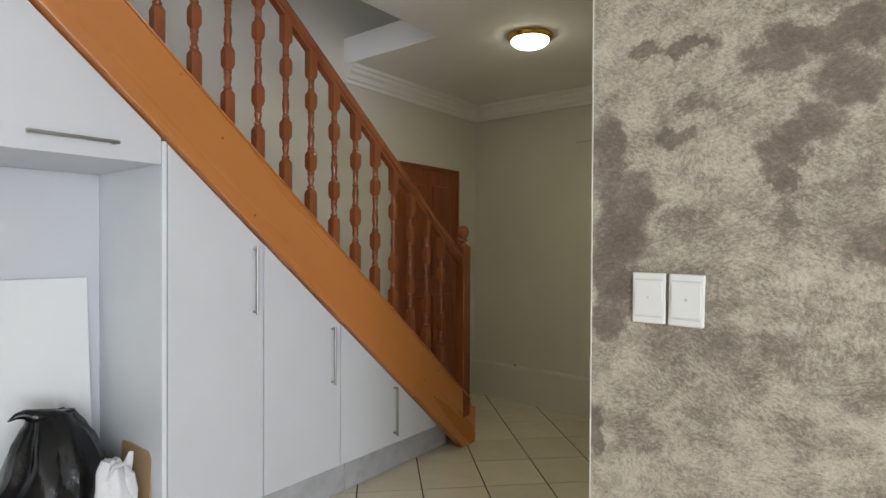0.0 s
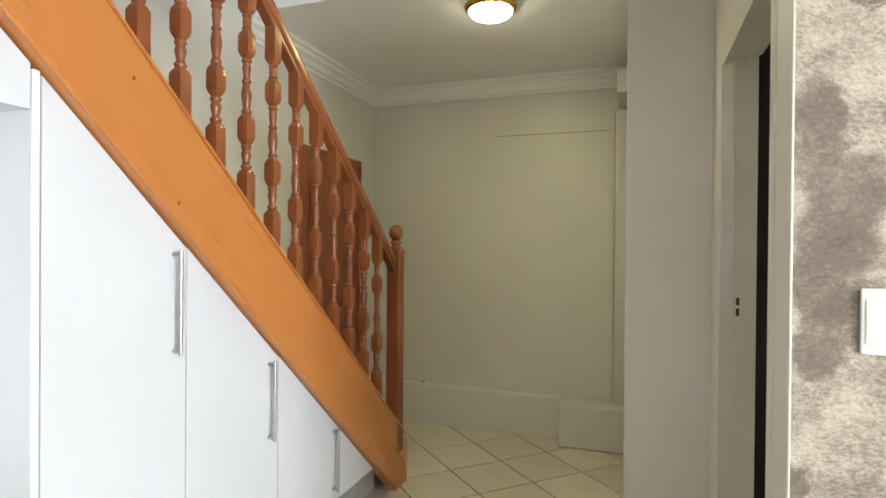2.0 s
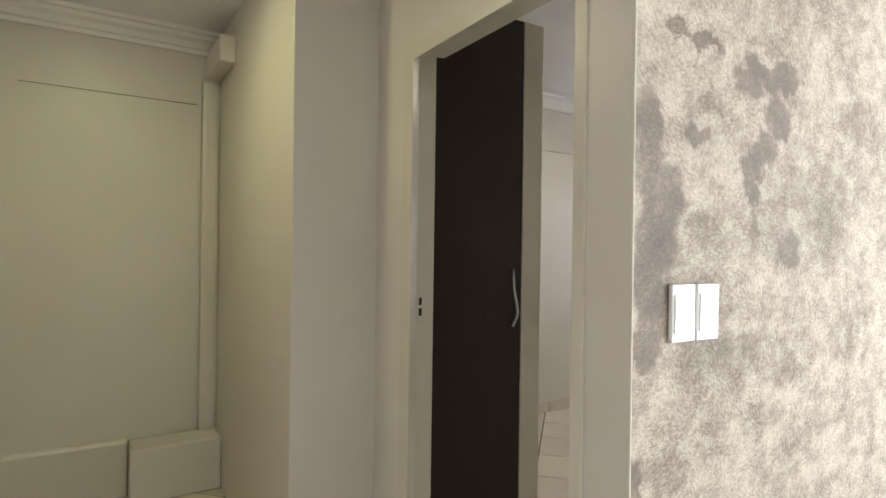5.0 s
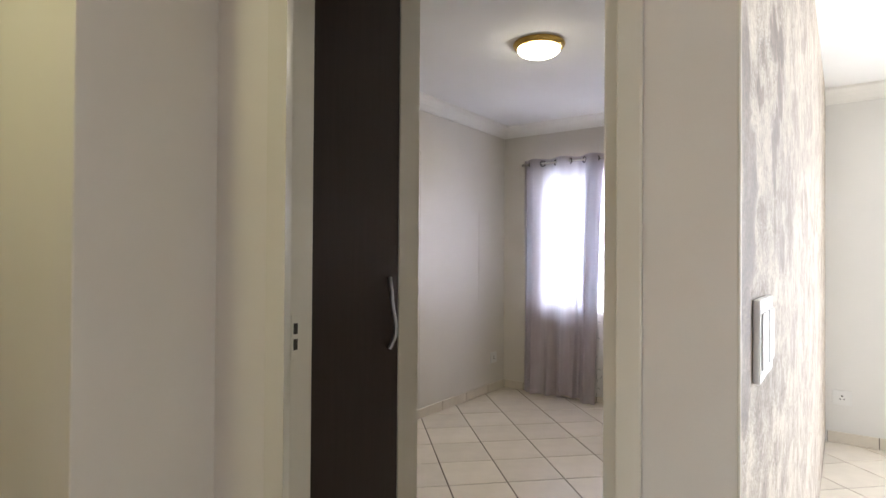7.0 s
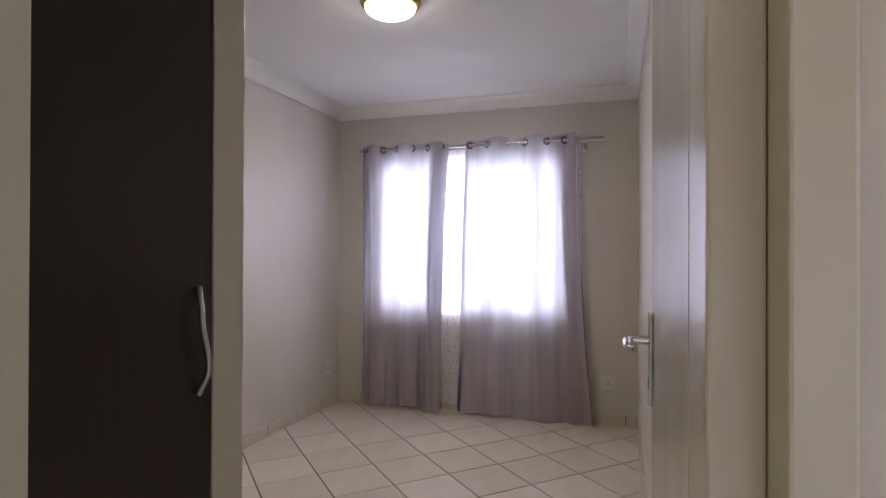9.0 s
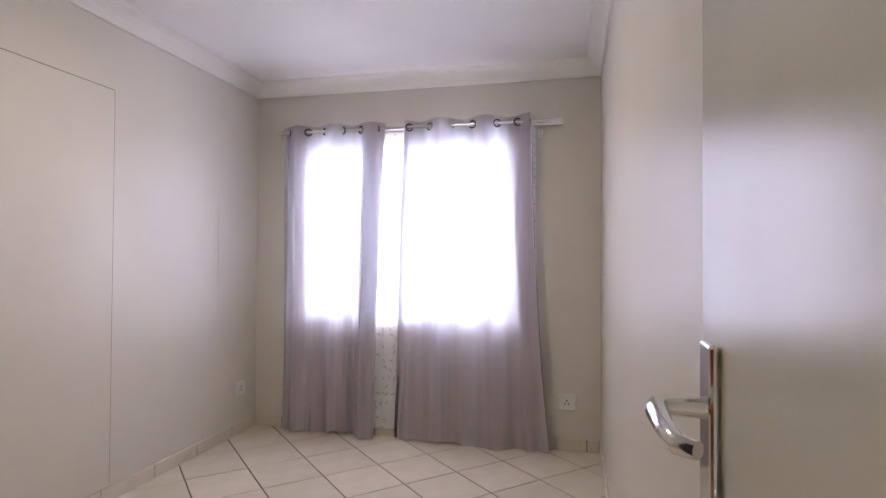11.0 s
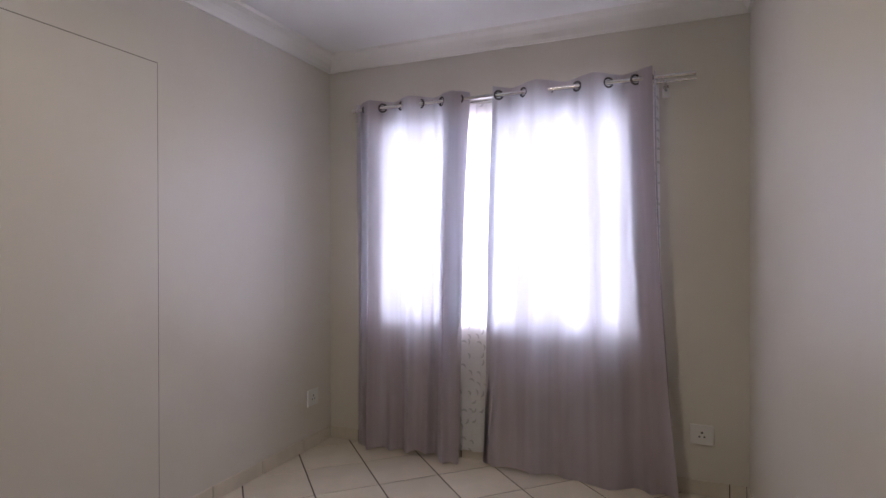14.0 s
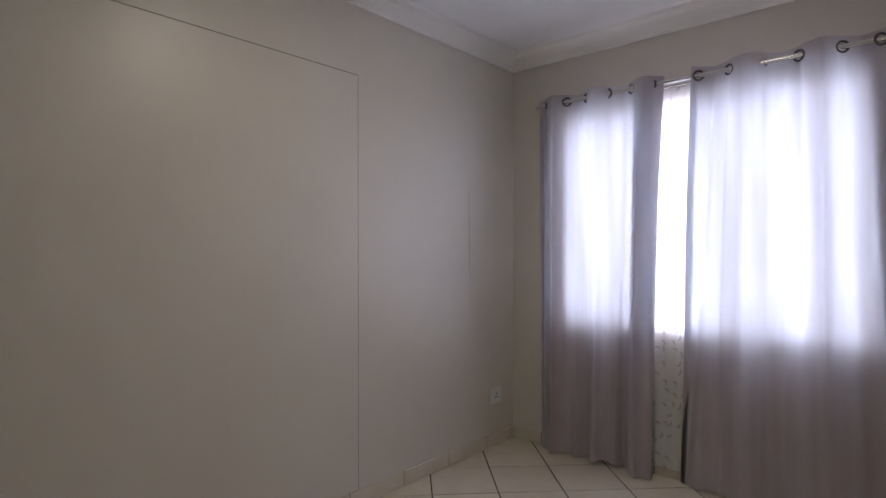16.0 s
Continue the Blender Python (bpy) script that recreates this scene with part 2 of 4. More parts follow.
    nt.links.new(bp.outputs[0], b.inputs["Normal"])
    b.inputs["Roughness"].default_value = 0.75
    return m


PLASTER = rough_plaster()


def cloth(name, color, trans, clear=0.0, pattern=False, through_color=None):
    m = bpy.data.materials.new(name)
    m.use_nodes = True
    nt = m.node_tree
    for n in list(nt.nodes):
        if n.type == "BSDF_PRINCIPLED":
            nt.nodes.remove(n)
    outp = nt.nodes["Material Output"]
    tc = nt.nodes.new("ShaderNodeTexCoord")
    wv = nt.nodes.new("ShaderNodeTexNoise")
    wv.inputs["Scale"].default_value, wv.inputs["Detail"].default_value = 260, 3
    nt.links.new(tc.outputs["Object"], wv.inputs["Vector"])
    ramp = nt.nodes.new("ShaderNodeValToRGB")
    ramp.color_ramp.elements[0].color = (*(c * 0.86 for c in color), 1)
    ramp.color_ramp.elements[1].color = (*color, 1)
    nt.links.new(wv.outputs[0], ramp.inputs[0])
    col = ramp.outputs[0]
    if pattern:
        # sprigs of small woven leaves, one to a cell, each turned its own way
        def op(kind, a, c, cls="ShaderNodeMath", out=0):
            n = nt.nodes.new(cls)
            n.operation = kind
            for i, v in enumerate((a, c)):
                if isinstance(v, (int, float, tuple)):
                    n.inputs[i].default_value = v
                elif v is not None:
                    nt.links.new(v, n.inputs[i])
            return n.outputs[out]

        sx = nt.nodes.new("ShaderNodeSeparateXYZ")
        nt.links.new(tc.outputs["Object"], sx.inputs[0])
        flat = nt.nodes.new("ShaderNodeCombineXYZ")
        nt.links.new(op("MULTIPLY", sx.outputs[1], 1.15), flat.inputs[0])
        nt.links.new(sx.outputs[2], flat.inputs[1])
        cells = 17.0
        vo = nt.nodes.new("ShaderNodeTexVoronoi")
        vo.voronoi_dimensions = "2D"
        vo.inputs["Scale"].default_value, vo.inputs["Randomness"].default_value = cells, 0.85
        nt.links.new(flat.outputs[0], vo.inputs["Vector"])
        away = op("SUBTRACT", flat.outputs[0], vo.outputs["Position"], "ShaderNodeVectorMath")
        sp2 = nt.nodes.new("ShaderNodeSeparateXYZ")
        nt.links.new(away, sp2.inputs[0])
        tone = nt.nodes.new("ShaderNodeSeparateColor")
        nt.links.new(vo.outputs["Color"], tone.inputs[0])
        ang = op("MULTIPLY", tone.outputs[0], 2.6)
        ca, sa = op("COSINE", ang, None), op("SINE", ang, None)
        lx = op("ADD", op("MULTIPLY", sp2.outputs[0], ca), op("MULTIPLY", sp2.outputs[1], sa))
        ly = op("SUBTRACT", op("MULTIPLY", sp2.outputs[1], ca), op("MULTIPLY", sp2.outputs[0], sa))
        ly = op("ADD", ly, op("MULTIPLY", op("MULTIPLY", lx, lx), 22.0))
        r2 = op("ADD", op("POWER", op("ABSOLUTE", op("MULTIPLY", lx, 46.0), None), 2.0), op("POWER", op("ABSOLUTE", op("MULTIPLY", ly, 150.0), None), 2.0))
        r2 = op("ADD", r2, op("MULTIPLY", op("GREATER_THAN", tone.outputs[1], 0.72), 9.0))
        edge = nt.nodes.new("ShaderNodeMapRange")
        edge.inputs[1].default_value, edge.inputs[2].default_value = 0.55, 1.25
        edge.inputs[3].default_value, edge.inputs[4].default_value = 0.74, 1.0
        nt.links.new(r2, edge.inputs[0])
        mx = nt.nodes.new("ShaderNodeMix")
        mx.data_type, mx.blend_type = "RGBA", "MULTIPLY"
        mx.inputs[0].default_value = 1.0
        nt.links.new(col, mx.inputs[6])
        nt.links.new(edge.outputs[0], mx.inputs[7])
        col = mx.outputs[2]
    di = nt.nodes.new("ShaderNodeBsdfDiffuse")
    tl = nt.nodes.new("ShaderNodeBsdfTranslucent")
    nt.links.new(col, di.inputs[0])
    if through_color:
        # light and dark of the folds, put into the transmitted colour as upright streaks
        mp = nt.nodes.new("ShaderNodeMapping")
        mp.inputs["Scale"].default_value = (1, 1, 0.045)
        nt.links.new(tc.outputs["Object"], mp.inputs[0])
        fold_streaks = nt.nodes.new("ShaderNodeTexNoise")
        fold_streaks.inputs["Scale"].default_value, fold_streaks.inputs["Detail"].default_value = 6.5, 3
        nt.links.new(mp.outputs[0], fold_streaks.inputs["Vector"])
        streak_ramp = nt.nodes.new("ShaderNodeValToRGB")
        for i, (p, k) in enumerate(((0.36, 0.5), (0.62, 1.22))):
            streak_ramp.color_ramp.elements[i].position = p
            streak_ramp.color_ramp.elements[i].color = (*(c * k for c in through_color), 1)
        nt.links.new(fold_streaks.outputs[0], streak_ramp.inputs[0])
        nt.links.new(streak_ramp.outputs[0], tl.inputs[0])
    else:
        nt.links.new(col, tl.inputs[0])
    mixs = nt.nodes.new("ShaderNodeMixShader")
    mixs.inputs[0].default_value = trans
    nt.links.new(di.outputs[0], mixs.inputs[1])
    nt.links.new(tl.outputs[0], mixs.inputs[2])
    last = mixs
    if clear:
        tr = nt.nodes.new("ShaderNodeBsdfTransparent")
        m2 = nt.nodes.new("ShaderNodeMixShader")
        m2.inputs[0].default_value = clear
        nt.links.new(mixs.outputs[0], m2.inputs[1])
        nt.links.new(tr.outputs[0], m2.inputs[2])
        last = m2
    nt.links.new(last.outputs[0], outp.inputs[0])
    return m


CURTAIN = cloth("mauve_grey_curtain_cloth", (0.635, 0.545, 0.58), 0.355, 0.075, through_color=(0.52, 0.595, 0.645))
SHEER = cloth("white_lace_sheer", (0.95, 0.95, 0.95), 0.5, 0.06, True)
WCURTAIN = cloth("white_grey_curtain_cloth", (0.72, 0.71, 0.72), 0.35)


def glow(name, color, strength):
    m = bpy.data.materials.new(name)
    m.use_nodes = True
    b = m.node_tree.nodes["Principled BSDF"]
    b.inputs["Base Color"].default_value = (0.9, 0.88, 0.8, 1)
    b.inputs["Roughness"].default_value = 0.25
    b.inputs["Emission Color"].default_value = (*color, 1)
    b.inputs["Emission Strength"].default_value = strength
    return m


LAMPGLASS = glow("lit_opal_glass", (1.0, 0.95, 0.70), 10.0)


def glass():
    m = bpy.data.materials.new("window_glass")
    m.use_nodes = True
    b = m.node_tree.nodes["Principled BSDF"]
    b.inputs["Transmission Weight"].default_value = 1
    b.inputs["Roughness"].default_value = 0.0
    b.inputs["IOR"].default_value = 1.45
    return m


GLASS = glass()

# ---- mesh helpers ----


def boxm(x0, x1, y0, y1, z0, z1, bevel=0.0, bm=None):
    own = bm is None
    bm = bm or bmesh.new()
    vs = [bm.verts.new((x, y, z)) for x in (x0, x1) for y in (y0, y1) for z in (z0, z1)]
    fs = [bm.faces.new([vs[i] for i in f]) for f in ((0, 1, 3, 2), (4, 6, 7, 5), (0, 4, 5, 1), (2, 3, 7, 6), (0, 2, 6, 4), (1, 5, 7, 3))]
    if bevel and own:
        bmesh.ops.bevel(bm, geom=list(bm.edges), offset=bevel, segments=2, profile=0.5, affect="EDGES")
    return bm


def prism(poly, axis, a, b, bevel=0.0):
    """A flat outline pushed from a to b along an axis."""
    bm = bmesh.new()

    def at(p, d):
        return {"x": (d, p[0], p[1]), "y": (p[0], d, p[1]), "z": (p[0], p[1], d)}[axis]

    lo = [bm.verts.new(at(p, a)) for p in poly]
    hi = [bm.verts.new(at(p, b)) for p in poly]
    n = len(poly)
    bm.faces.new(lo)
    bm.faces.new(hi[::-1])
    for i in range(n):
        bm.faces.new((lo[i], hi[i], hi[(i + 1) % n], lo[(i + 1) % n]))
    bmesh.ops.recalc_face_normals(bm, faces=bm.faces)
    if bevel:
        bmesh.ops.bevel(bm, geom=list(bm.edges), offset=bevel, segments=2, profile=0.5, affect="EDGES")
    return bm


def lathe(rows, seg=24, axis="z"):
    """Rows of (radius, height, squareness) turned round an upright axis."""
    bm = bmesh.new()
    rings = []
    for r, h, *s in rows:
        s = s[0] if s else 0
        ring = []
        for i in range(seg):
            a = 2 * math.pi * i / seg
            k = r * ((1 - s) + s / max(abs(math.cos(a)), abs(math.sin(a))))
            ring.append(bm.verts.new((k * math.cos(a), k * math.sin(a), h)))
        rings.append(ring)
    for p, q in zip(rings, rings[1:]):
        for i in range(seg):
            bm.faces.new((p[i], p[(i + 1) % seg], q[(i + 1) % seg], q[i]))
    bm.faces.new(rings[0][::-1])
    bm.faces.new(rings[-1])
    return bm


def tube(pts, r, seg=10, bm=None, flat=1.0):
    bm = bm or bmesh.new()
    pts = [Vector(p) for p in pts]
    rings = []
    for i, p in enumerate(pts):
        d = (pts[min(i + 1, len(pts) - 1)] - pts[max(i - 1, 0)]).normalized()
        u = d.cross(Vector((0, 0, 1)) if abs(d.z) < 0.9 else Vector((1, 0, 0))).normalized()
        v = d.cross(u)
        rr = r[i] if isinstance(r, (list, tuple)) else r
        rings.append([bm.verts.new(p + rr * (math.cos(2 * math.pi * k / seg) * u * flat + math.sin(2 * math.pi * k / seg) * v)) for k in range(seg)])
    for a, b in zip(rings, rings[1:]):
        for k in range(seg):
            bm.faces.new((a[k], a[(k + 1) % seg], b[(k + 1) % seg], b[k]))
    bm.faces.new(rings[0][::-1])
    bm.faces.new(rings[-1])
    return bm


def slab(us, vs, keep, axis, a, b):
    """One solid sheet over a grid of cells, without those that keep(i, j) turns down."""
    bm = bmesh.new()
    got = {}

    def vert(i, j, d):
        if (i, j, d) not in got:
            p = {"x": (d, us[i], vs[j]), "z": (us[i], vs[j], d)}[axis]
            got[i, j, d] = bm.verts.new(p)
        return got[i, j, d]

    cells = {(i, j) for i in range(len(us) - 1) for j in range(len(vs) - 1) if keep(i, j)}
    for i, j in cells:
        for d in (a, b):
            bm.faces.new([vert(i + p, j + q2, d) for p, q2 in ((0, 0), (1, 0), (1, 1), (0, 1))])
        for di, dj, e in ((-1, 0, ((0, 0), (0, 1))), (1, 0, ((1, 0), (1, 1))), (0, -1, ((0, 0), (1, 0))), (0, 1, ((0, 1), (1, 1)))):
            if (i + di, j + dj) not in cells:
                (p, q2), (p2, q3) = e
                bm.faces.new((vert(i + p, j + q2, a), vert(i + p2, j + q3, a), vert(i + p2, j + q3, b), vert(i + p, j + q2, b)))
    return bm


def mesh(name, bm, material, smooth=False):
    bmesh.ops.recalc_face_normals(bm, faces=bm.faces)
    me = bpy.data.meshes.new(name)
    bm.to_mesh(me)
    bm.free()
    me.materials.append(material)
    if smooth:
        me.polygons.foreach_set("use_smooth", [True] * len(me.polygons))
        me.set_sharp_from_angle(angle=radians(38))
    return me


def solid(name, bm, material, label="", category="", kind="", smooth=False, group=""):
    return tagged(new(name, mesh(name, bm, material, smooth)), label, category, group, kind)


def thing(name, loc, label, category, group="", kind=""):
    ob = new(name)
    ob.location = loc
    ob.empty_display_size = 0.1
    return tagged(ob, label, category, group, kind)


def part(name, bm, material, parent, label="", smooth=False, local=False):
    """One mesh under a thing or part; its mesh is in world places unless local."""
    ob = new(name, mesh(name, bm, material, smooth))
    ob.parent = parent
    if not local:
        off = Vector(parent.location) if parent.parent is None else Vector((0, 0, 0))
        ob.matrix_parent_inverse = Matrix.Translation(-off)
    return tagged(ob, label)


def moulding(name, pts, profile, closed, material, label):
    """A profile of (distance from the wall, height) led along walls, room on the left hand."""
    bm = bmesh.new()
    pts = [Vector((*p, 0)) for p in pts]
    n = len(pts)
    rings = []
    for i, p in enumerate(pts):
        d0 = (p - pts[i - 1]).normalized() if (closed or i) else None
        d1 = (pts[(i + 1) % n] - p).normalized() if (closed or i < n - 1) else None
        d0, d1 = d0 or d1, d1 or d0
        n0, n1 = Vector((-d0.y, d0.x, 0)), Vector((-d1.y, d1.x, 0))
        m = (n0 + n1)
        m = m / max(m.dot(n0), 0.2)
        rings.append([bm.verts.new(p + m * o + Vector((0, 0, h))) for o, h in profile])
    k = len(profile)
    for i in range(n if closed else n - 1):
        a, b = rings[i], rings[(i + 1) % n]
        for j in range(k):
            bm.faces.new((a[j], a[(j + 1) % k], b[(j + 1) % k], b[j]))
    if not closed:
        bm.faces.new(rings[0])
        bm.faces.new(rings[-1][::-1])
    return solid(name, bm, material, label, "trim", "structure")


# ---- plan ----
H_HALL, H_BED = 2.57, 2.635
XL, XW, YB, YL, YR = -2.27, 4.115, 2.70, 2.705, 0.128     # stair wall, window wall, hall back, bedroom sides
XN, YN = -0.338, 1.238                                     # projecting wall beside the bedroom door
DZ = 2.015                                                 # bedroom door head

# walls
solid("wall_textured", boxm(0.002, XW, 0.0, 0.0038, 0, H_HALL, 0), PLASTER, "scratched grey-brown decorative plaster wall with worn light patches", "wall", "structure")
solid("wall_partition", boxm(0.0, XW, 0.004, YR, 0, 2.75), WALL, "cream painted wall of the bedroom", "wall", "structure")
solid("corner_bead", tube([(0.003, 0.002, 0.0), (0.003, 0.002, H_HALL)], 0.0032, 8), FRAME, "pale plaster bead along the wall corner", "trim", "structure")
bm = slab((YR, 1.02, YN), (0, DZ + 0.055, 2.75), lambda i, j: (i, j) != (0, 0), "x", 0.0, 0.115)
solid("wall_bedroom_door", bm, WALL, "cream painted wall round the bedroom doorway", "wall", "structure")
solid("wall_hall_east", boxm(XN, 0.115, YN, YB, 0, 2.75, 0.004), WALL, "cream painted projecting wall of the hall", "wall", "structure")
solid("wall_hall_north", boxm(XL - 0.15, 0.115, YB + 0.003, YB + 0.15, 0, 2.75), WALL, "cream painted back wall of the stair hall", "wall", "structure")
solid("wall_hall_west", boxm(XL - 0.15, XL, -4.2, YB, 0, 5.2), WALL, "cream painted wall beside the stairs", "wall", "structure")
solid("wall_bedroom_north", boxm(0.115, XW, YL, YL + 0.15, 0, 2.75), WALL, "cream painted bedroom wall", "wall", "structure")
solid("wall_south", boxm(XL, XW + 0.2, -4.35, -4.2, 0, 2.75), WALL, "cream painted wall of the living room", "wall", "structure")
WY0, WY1, WZ0, WZ1 = 0.72, 2.28, 0.83, 2.10
LY0, LY1, LZ0, LZ1 = -4.0, -1.3, 0.1, 2.2
bm = slab((YR - 0.1, WY0, WY1, YL + 0.15), (0, WZ0, WZ1, 2.75), lambda i, j: (i, j) != (1, 1), "x", XW, XW + 0.22)
solid("wall_bedroom_east", bm, WALL, "cream painted outer wall with the bedroom window", "wall", "structure")
bm = slab((-4.2, LY0, LY1, YR - 0.1), (0, LZ0, LZ1, 2.75), lambda i, j: (i, j) != (1, 1), "x", XW, XW + 0.22)
solid("wall_living_east", bm, LIVING, "cream painted outer wall of the living room, lightened to look overexposed", "wall", "structure")

# ceilings, with the stair opening
SX1, SY0, SY1 = -1.44, -2.2, 1.12
gx, gy = (XL, SX1, XN, 0.0, XW), (-4.2, SY0, 0.0, SY1, YN, YB)
bm2 = slab(gx, gy, lambda i, j: not (i == 0 and 1 <= j <= 2) and not (i == 3 and j >= 2) and not (i == 2 and j >= 4), "z", H_HALL, 2.745)
solid("ceiling_hall", bm2, CEIL, "white plastered hall ceiling with a stair opening", "ceiling", "structure")
solid("ceiling_bedroom", boxm(0.115, XW, YR, YL, H_BED, 2.745), CEIL, "white plastered bedroom ceiling", "ceiling", "structure")
bm = boxm(XL, 0.2, YB, YB + 0.15, 2.752, 5.2)
for y0, y1, z0, z1 in ((-4.2, -2.6, 2.752, 5.2), (-0.8, YB + 0.15, 2.752, 5.2), (-2.6, -0.8, 2.752, 3.6), (-2.6, -0.8, 4.8, 5.2)):
    boxm(0.2, 0.35, y0, y1, z0, z1, bm=bm)
boxm(XL, 0.2, -4.35, -4.2, 2.752, 5.2, bm=bm)
solid("wall_upper", bm, UPPER, "unlit walls of the upper landing", "wall", "structure")
solid("ceiling_upper", boxm(XL - 0.15, 0.35, -4.35, YB + 0.15, 5.2, 5.3), CEIL, "ceiling over the stairwell", "ceiling", "structure")

# cornices
step = [(0, 0), (0, -0.118), (0.012, -0.118), (0.014, -0.096), (0.03, -0.088), (0.042, -0.062), (0.066, -0.046), (0.072, -0.026), (0.09, -0.02), (0.094, 0)]
cove = [(0, 0), (0, -0.105), (0.014, -0.105), (0.018, -0.088), (0.034, -0.058), (0.058, -0.034), (0.088, -0.018), (0.094, 0)]
moulding("cornice_hall", [(XN, YB), (XL, YB), (XL, SY1 + 0.01)], [(o, H_HALL + h) for o, h in step], False, CORN, "white stepped plaster cornice of the stair hall")
moulding("cornice_bedroom", [(0.115, YR), (XW, YR), (XW, YL), (0.115, YL)], [(o, H_BED + h) for o, h in cove], True, CORN, "white coved plaster cornice of the bedroom")
moulding("cornice_living", [(XW, -4.2), (XW, 0.0)], [(o, H_HALL + h) for o, h in cove], False, CORN, "white coved plaster cornice of the living room")

# ---- bedroom door frame and door ----
fr = thing("door_1", (0.05, 0.565, 0), "cream gloss painted timber door frame with a strike plate", "door frame", kind="structure")
part("jamb", prism([(-0.006, 0.945), (0.045, 0.987), (0.122, 0.996), (0.122, 1.02), (-0.006, 1.02)], "z", 0, DZ + 0.0545, 0.003), FRAME, fr)
part("jamb", prism([(-0.006, 0.167), (0.045, 0.1655), (0.122, 0.1645), (0.122, 0.1285), (-0.006, 0.1285)], "z", 0, DZ + 0.0545, 0.003), FRAME, fr)
part("head", prism([(-0.006, DZ), (0.045, DZ + 0.022), (0.122, DZ + 0.028), (0.122, DZ + 0.055), (-0.006, DZ + 0.055)], "y", 0.1675, 0.944, 0.002), FRAME, fr)
sp = part("strike_plate", boxm(0.048, 0.074, 0.9845, 0.9885, 1.085, 1.195, 0.0), FRAME, fr, "painted-over strike plate")
for z in (1.108, 1.147):
    part("latch_hole", boxm(0.053, 0.065, 0.9832, 0.9855, z, z + 0.027, 0.0), BLACK, sp, "dark latch hole")

leaf = thing("bedroom_door", (0.085, 0.186, 0), "cream gloss painted door standing open against the wall", "door")
part("leaf", boxm(0.05, 0.778, 0.166, 0.206, 0.008, 2.0, 0.003), LEAF, leaf)
part("edge_bead", boxm(0.158, 0.188, 0.2055, 0.2066, 0.02, 1.99, 0.0003), LEAF, leaf)
lock = part("lock_plate", boxm(0.715, 0.750, 0.2065, 0.2145, 1.055, 1.23, 0.003), CHROME, leaf, "chrome lock plate")
part("lever", tube([(0.732, 0.214, 1.178), (0.732, 0.244, 1.178), (0.727, 0.25, 1.178), (0.713, 0.253, 1.178), (0.673, 0.253, 1.177), (0.640, 0.25, 1.176), (0.630, 0.24, 1.176)], [0.009, 0.008, 0.0085, 0.0085, 0.0075, 0.007, 0.006], 12), CHROME, lock, "chrome lever handle", True)
part("keyhole", boxm(0.728, 0.736, 0.2143, 0.2153, 1.085, 1.105), BLACK, lock)

# ---- staircase ----
stair = thing("staircase", (-1.9, 0.4, 0), "closed-string pine staircase with red-brown turned balustrade", "staircase")


def low(y):
    return 1.380 - 0.904 * y


def top(y):
    return 1.716 - 0.885 * y


def rail(y):
    return 1.937 - 0.865 * (y - 0.75)


YT = -2.0
part("stringer", prism([(1.505, 0.0), (1.655, 0.0), (1.66, 0.05), (1.66, 0.24), (1.625, 0.245), (1.60, top(1.60)), (YT, top(YT)), (YT, low(YT)), (1.49, low(1.49))], "x", -1.60, -1.532, 0.004), PINE, stair, "honey-coloured varnished pine stringer")
part("wall_stringer", prism([(1.55, 0.0), (1.66, 0.0), (1.66, 0.24), (YT, top(YT)), (YT, low(YT))], "x", XL + 0.001, XL + 0.028, 0.003), PINE, stair)
part("cap_strip", prism([(1.60, top(1.60) + 0.001), (1.58, top(1.58) + 0.012), (YT, top(YT) + 0.012), (YT, top(YT) + 0.001)], "x", -1.603, -1.526, 0.004), PINE, stair)
rise, going = 0.18, 0.198
for i in range(18):
    y = 1.62 - i * going
    z = (i + 1) * rise
    part("tread", boxm(XL + 0.029, -1.602, y - going - 0.012, y + 0.018, z - 0.032, z, 0.004), PINE, stair)
    part("riser", boxm(XL + 0.029, -1.602, y - 0.018, y, z - rise, z - 0.033, 0), PINE, stair)
nx = -1.566
newel = part("newel_post", boxm(nx - 0.038, nx + 0.038, 1.512, 1.588, 0.20, 1.335, 0.006), RED, stair, "red-brown square newel post")
ball = lathe([(0.034, 0), (0.036, 0.008), (0.024, 0.014), (0.02, 0.024), (0.03, 0.032), (0.03, 0.04), (0.02, 0.048), (0.022, 0.054), (0.033, 0.066), (0.039, 0.085), (0.038, 0.104), (0.029, 0.122), (0.014, 0.132), (0.004, 0.135)], 20)
bmesh.ops.translate(ball, verts=ball.verts, vec=(nx, 1.55, 1.335))
part("ball_cap", ball, RED, newel, "turned ball cap", True)
part("handrail", prism([(1.515, rail(1.515)), (1.515, rail(1.515) - 0.056), (YT, rail(YT) - 0.056), (YT, rail(YT))], "x", nx - 0.031, nx + 0.031, 0.012), RED, stair, "red-brown moulded handrail")
part("rail_fillet", prism([(1.515, rail(1.515) - 0.0565), (1.515, rail(1.515) - 0.074), (YT, rail(YT) - 0.074), (YT, rail(YT) - 0.056)], "x", nx - 0.022, nx + 0.022, 0.004), RED, stair)

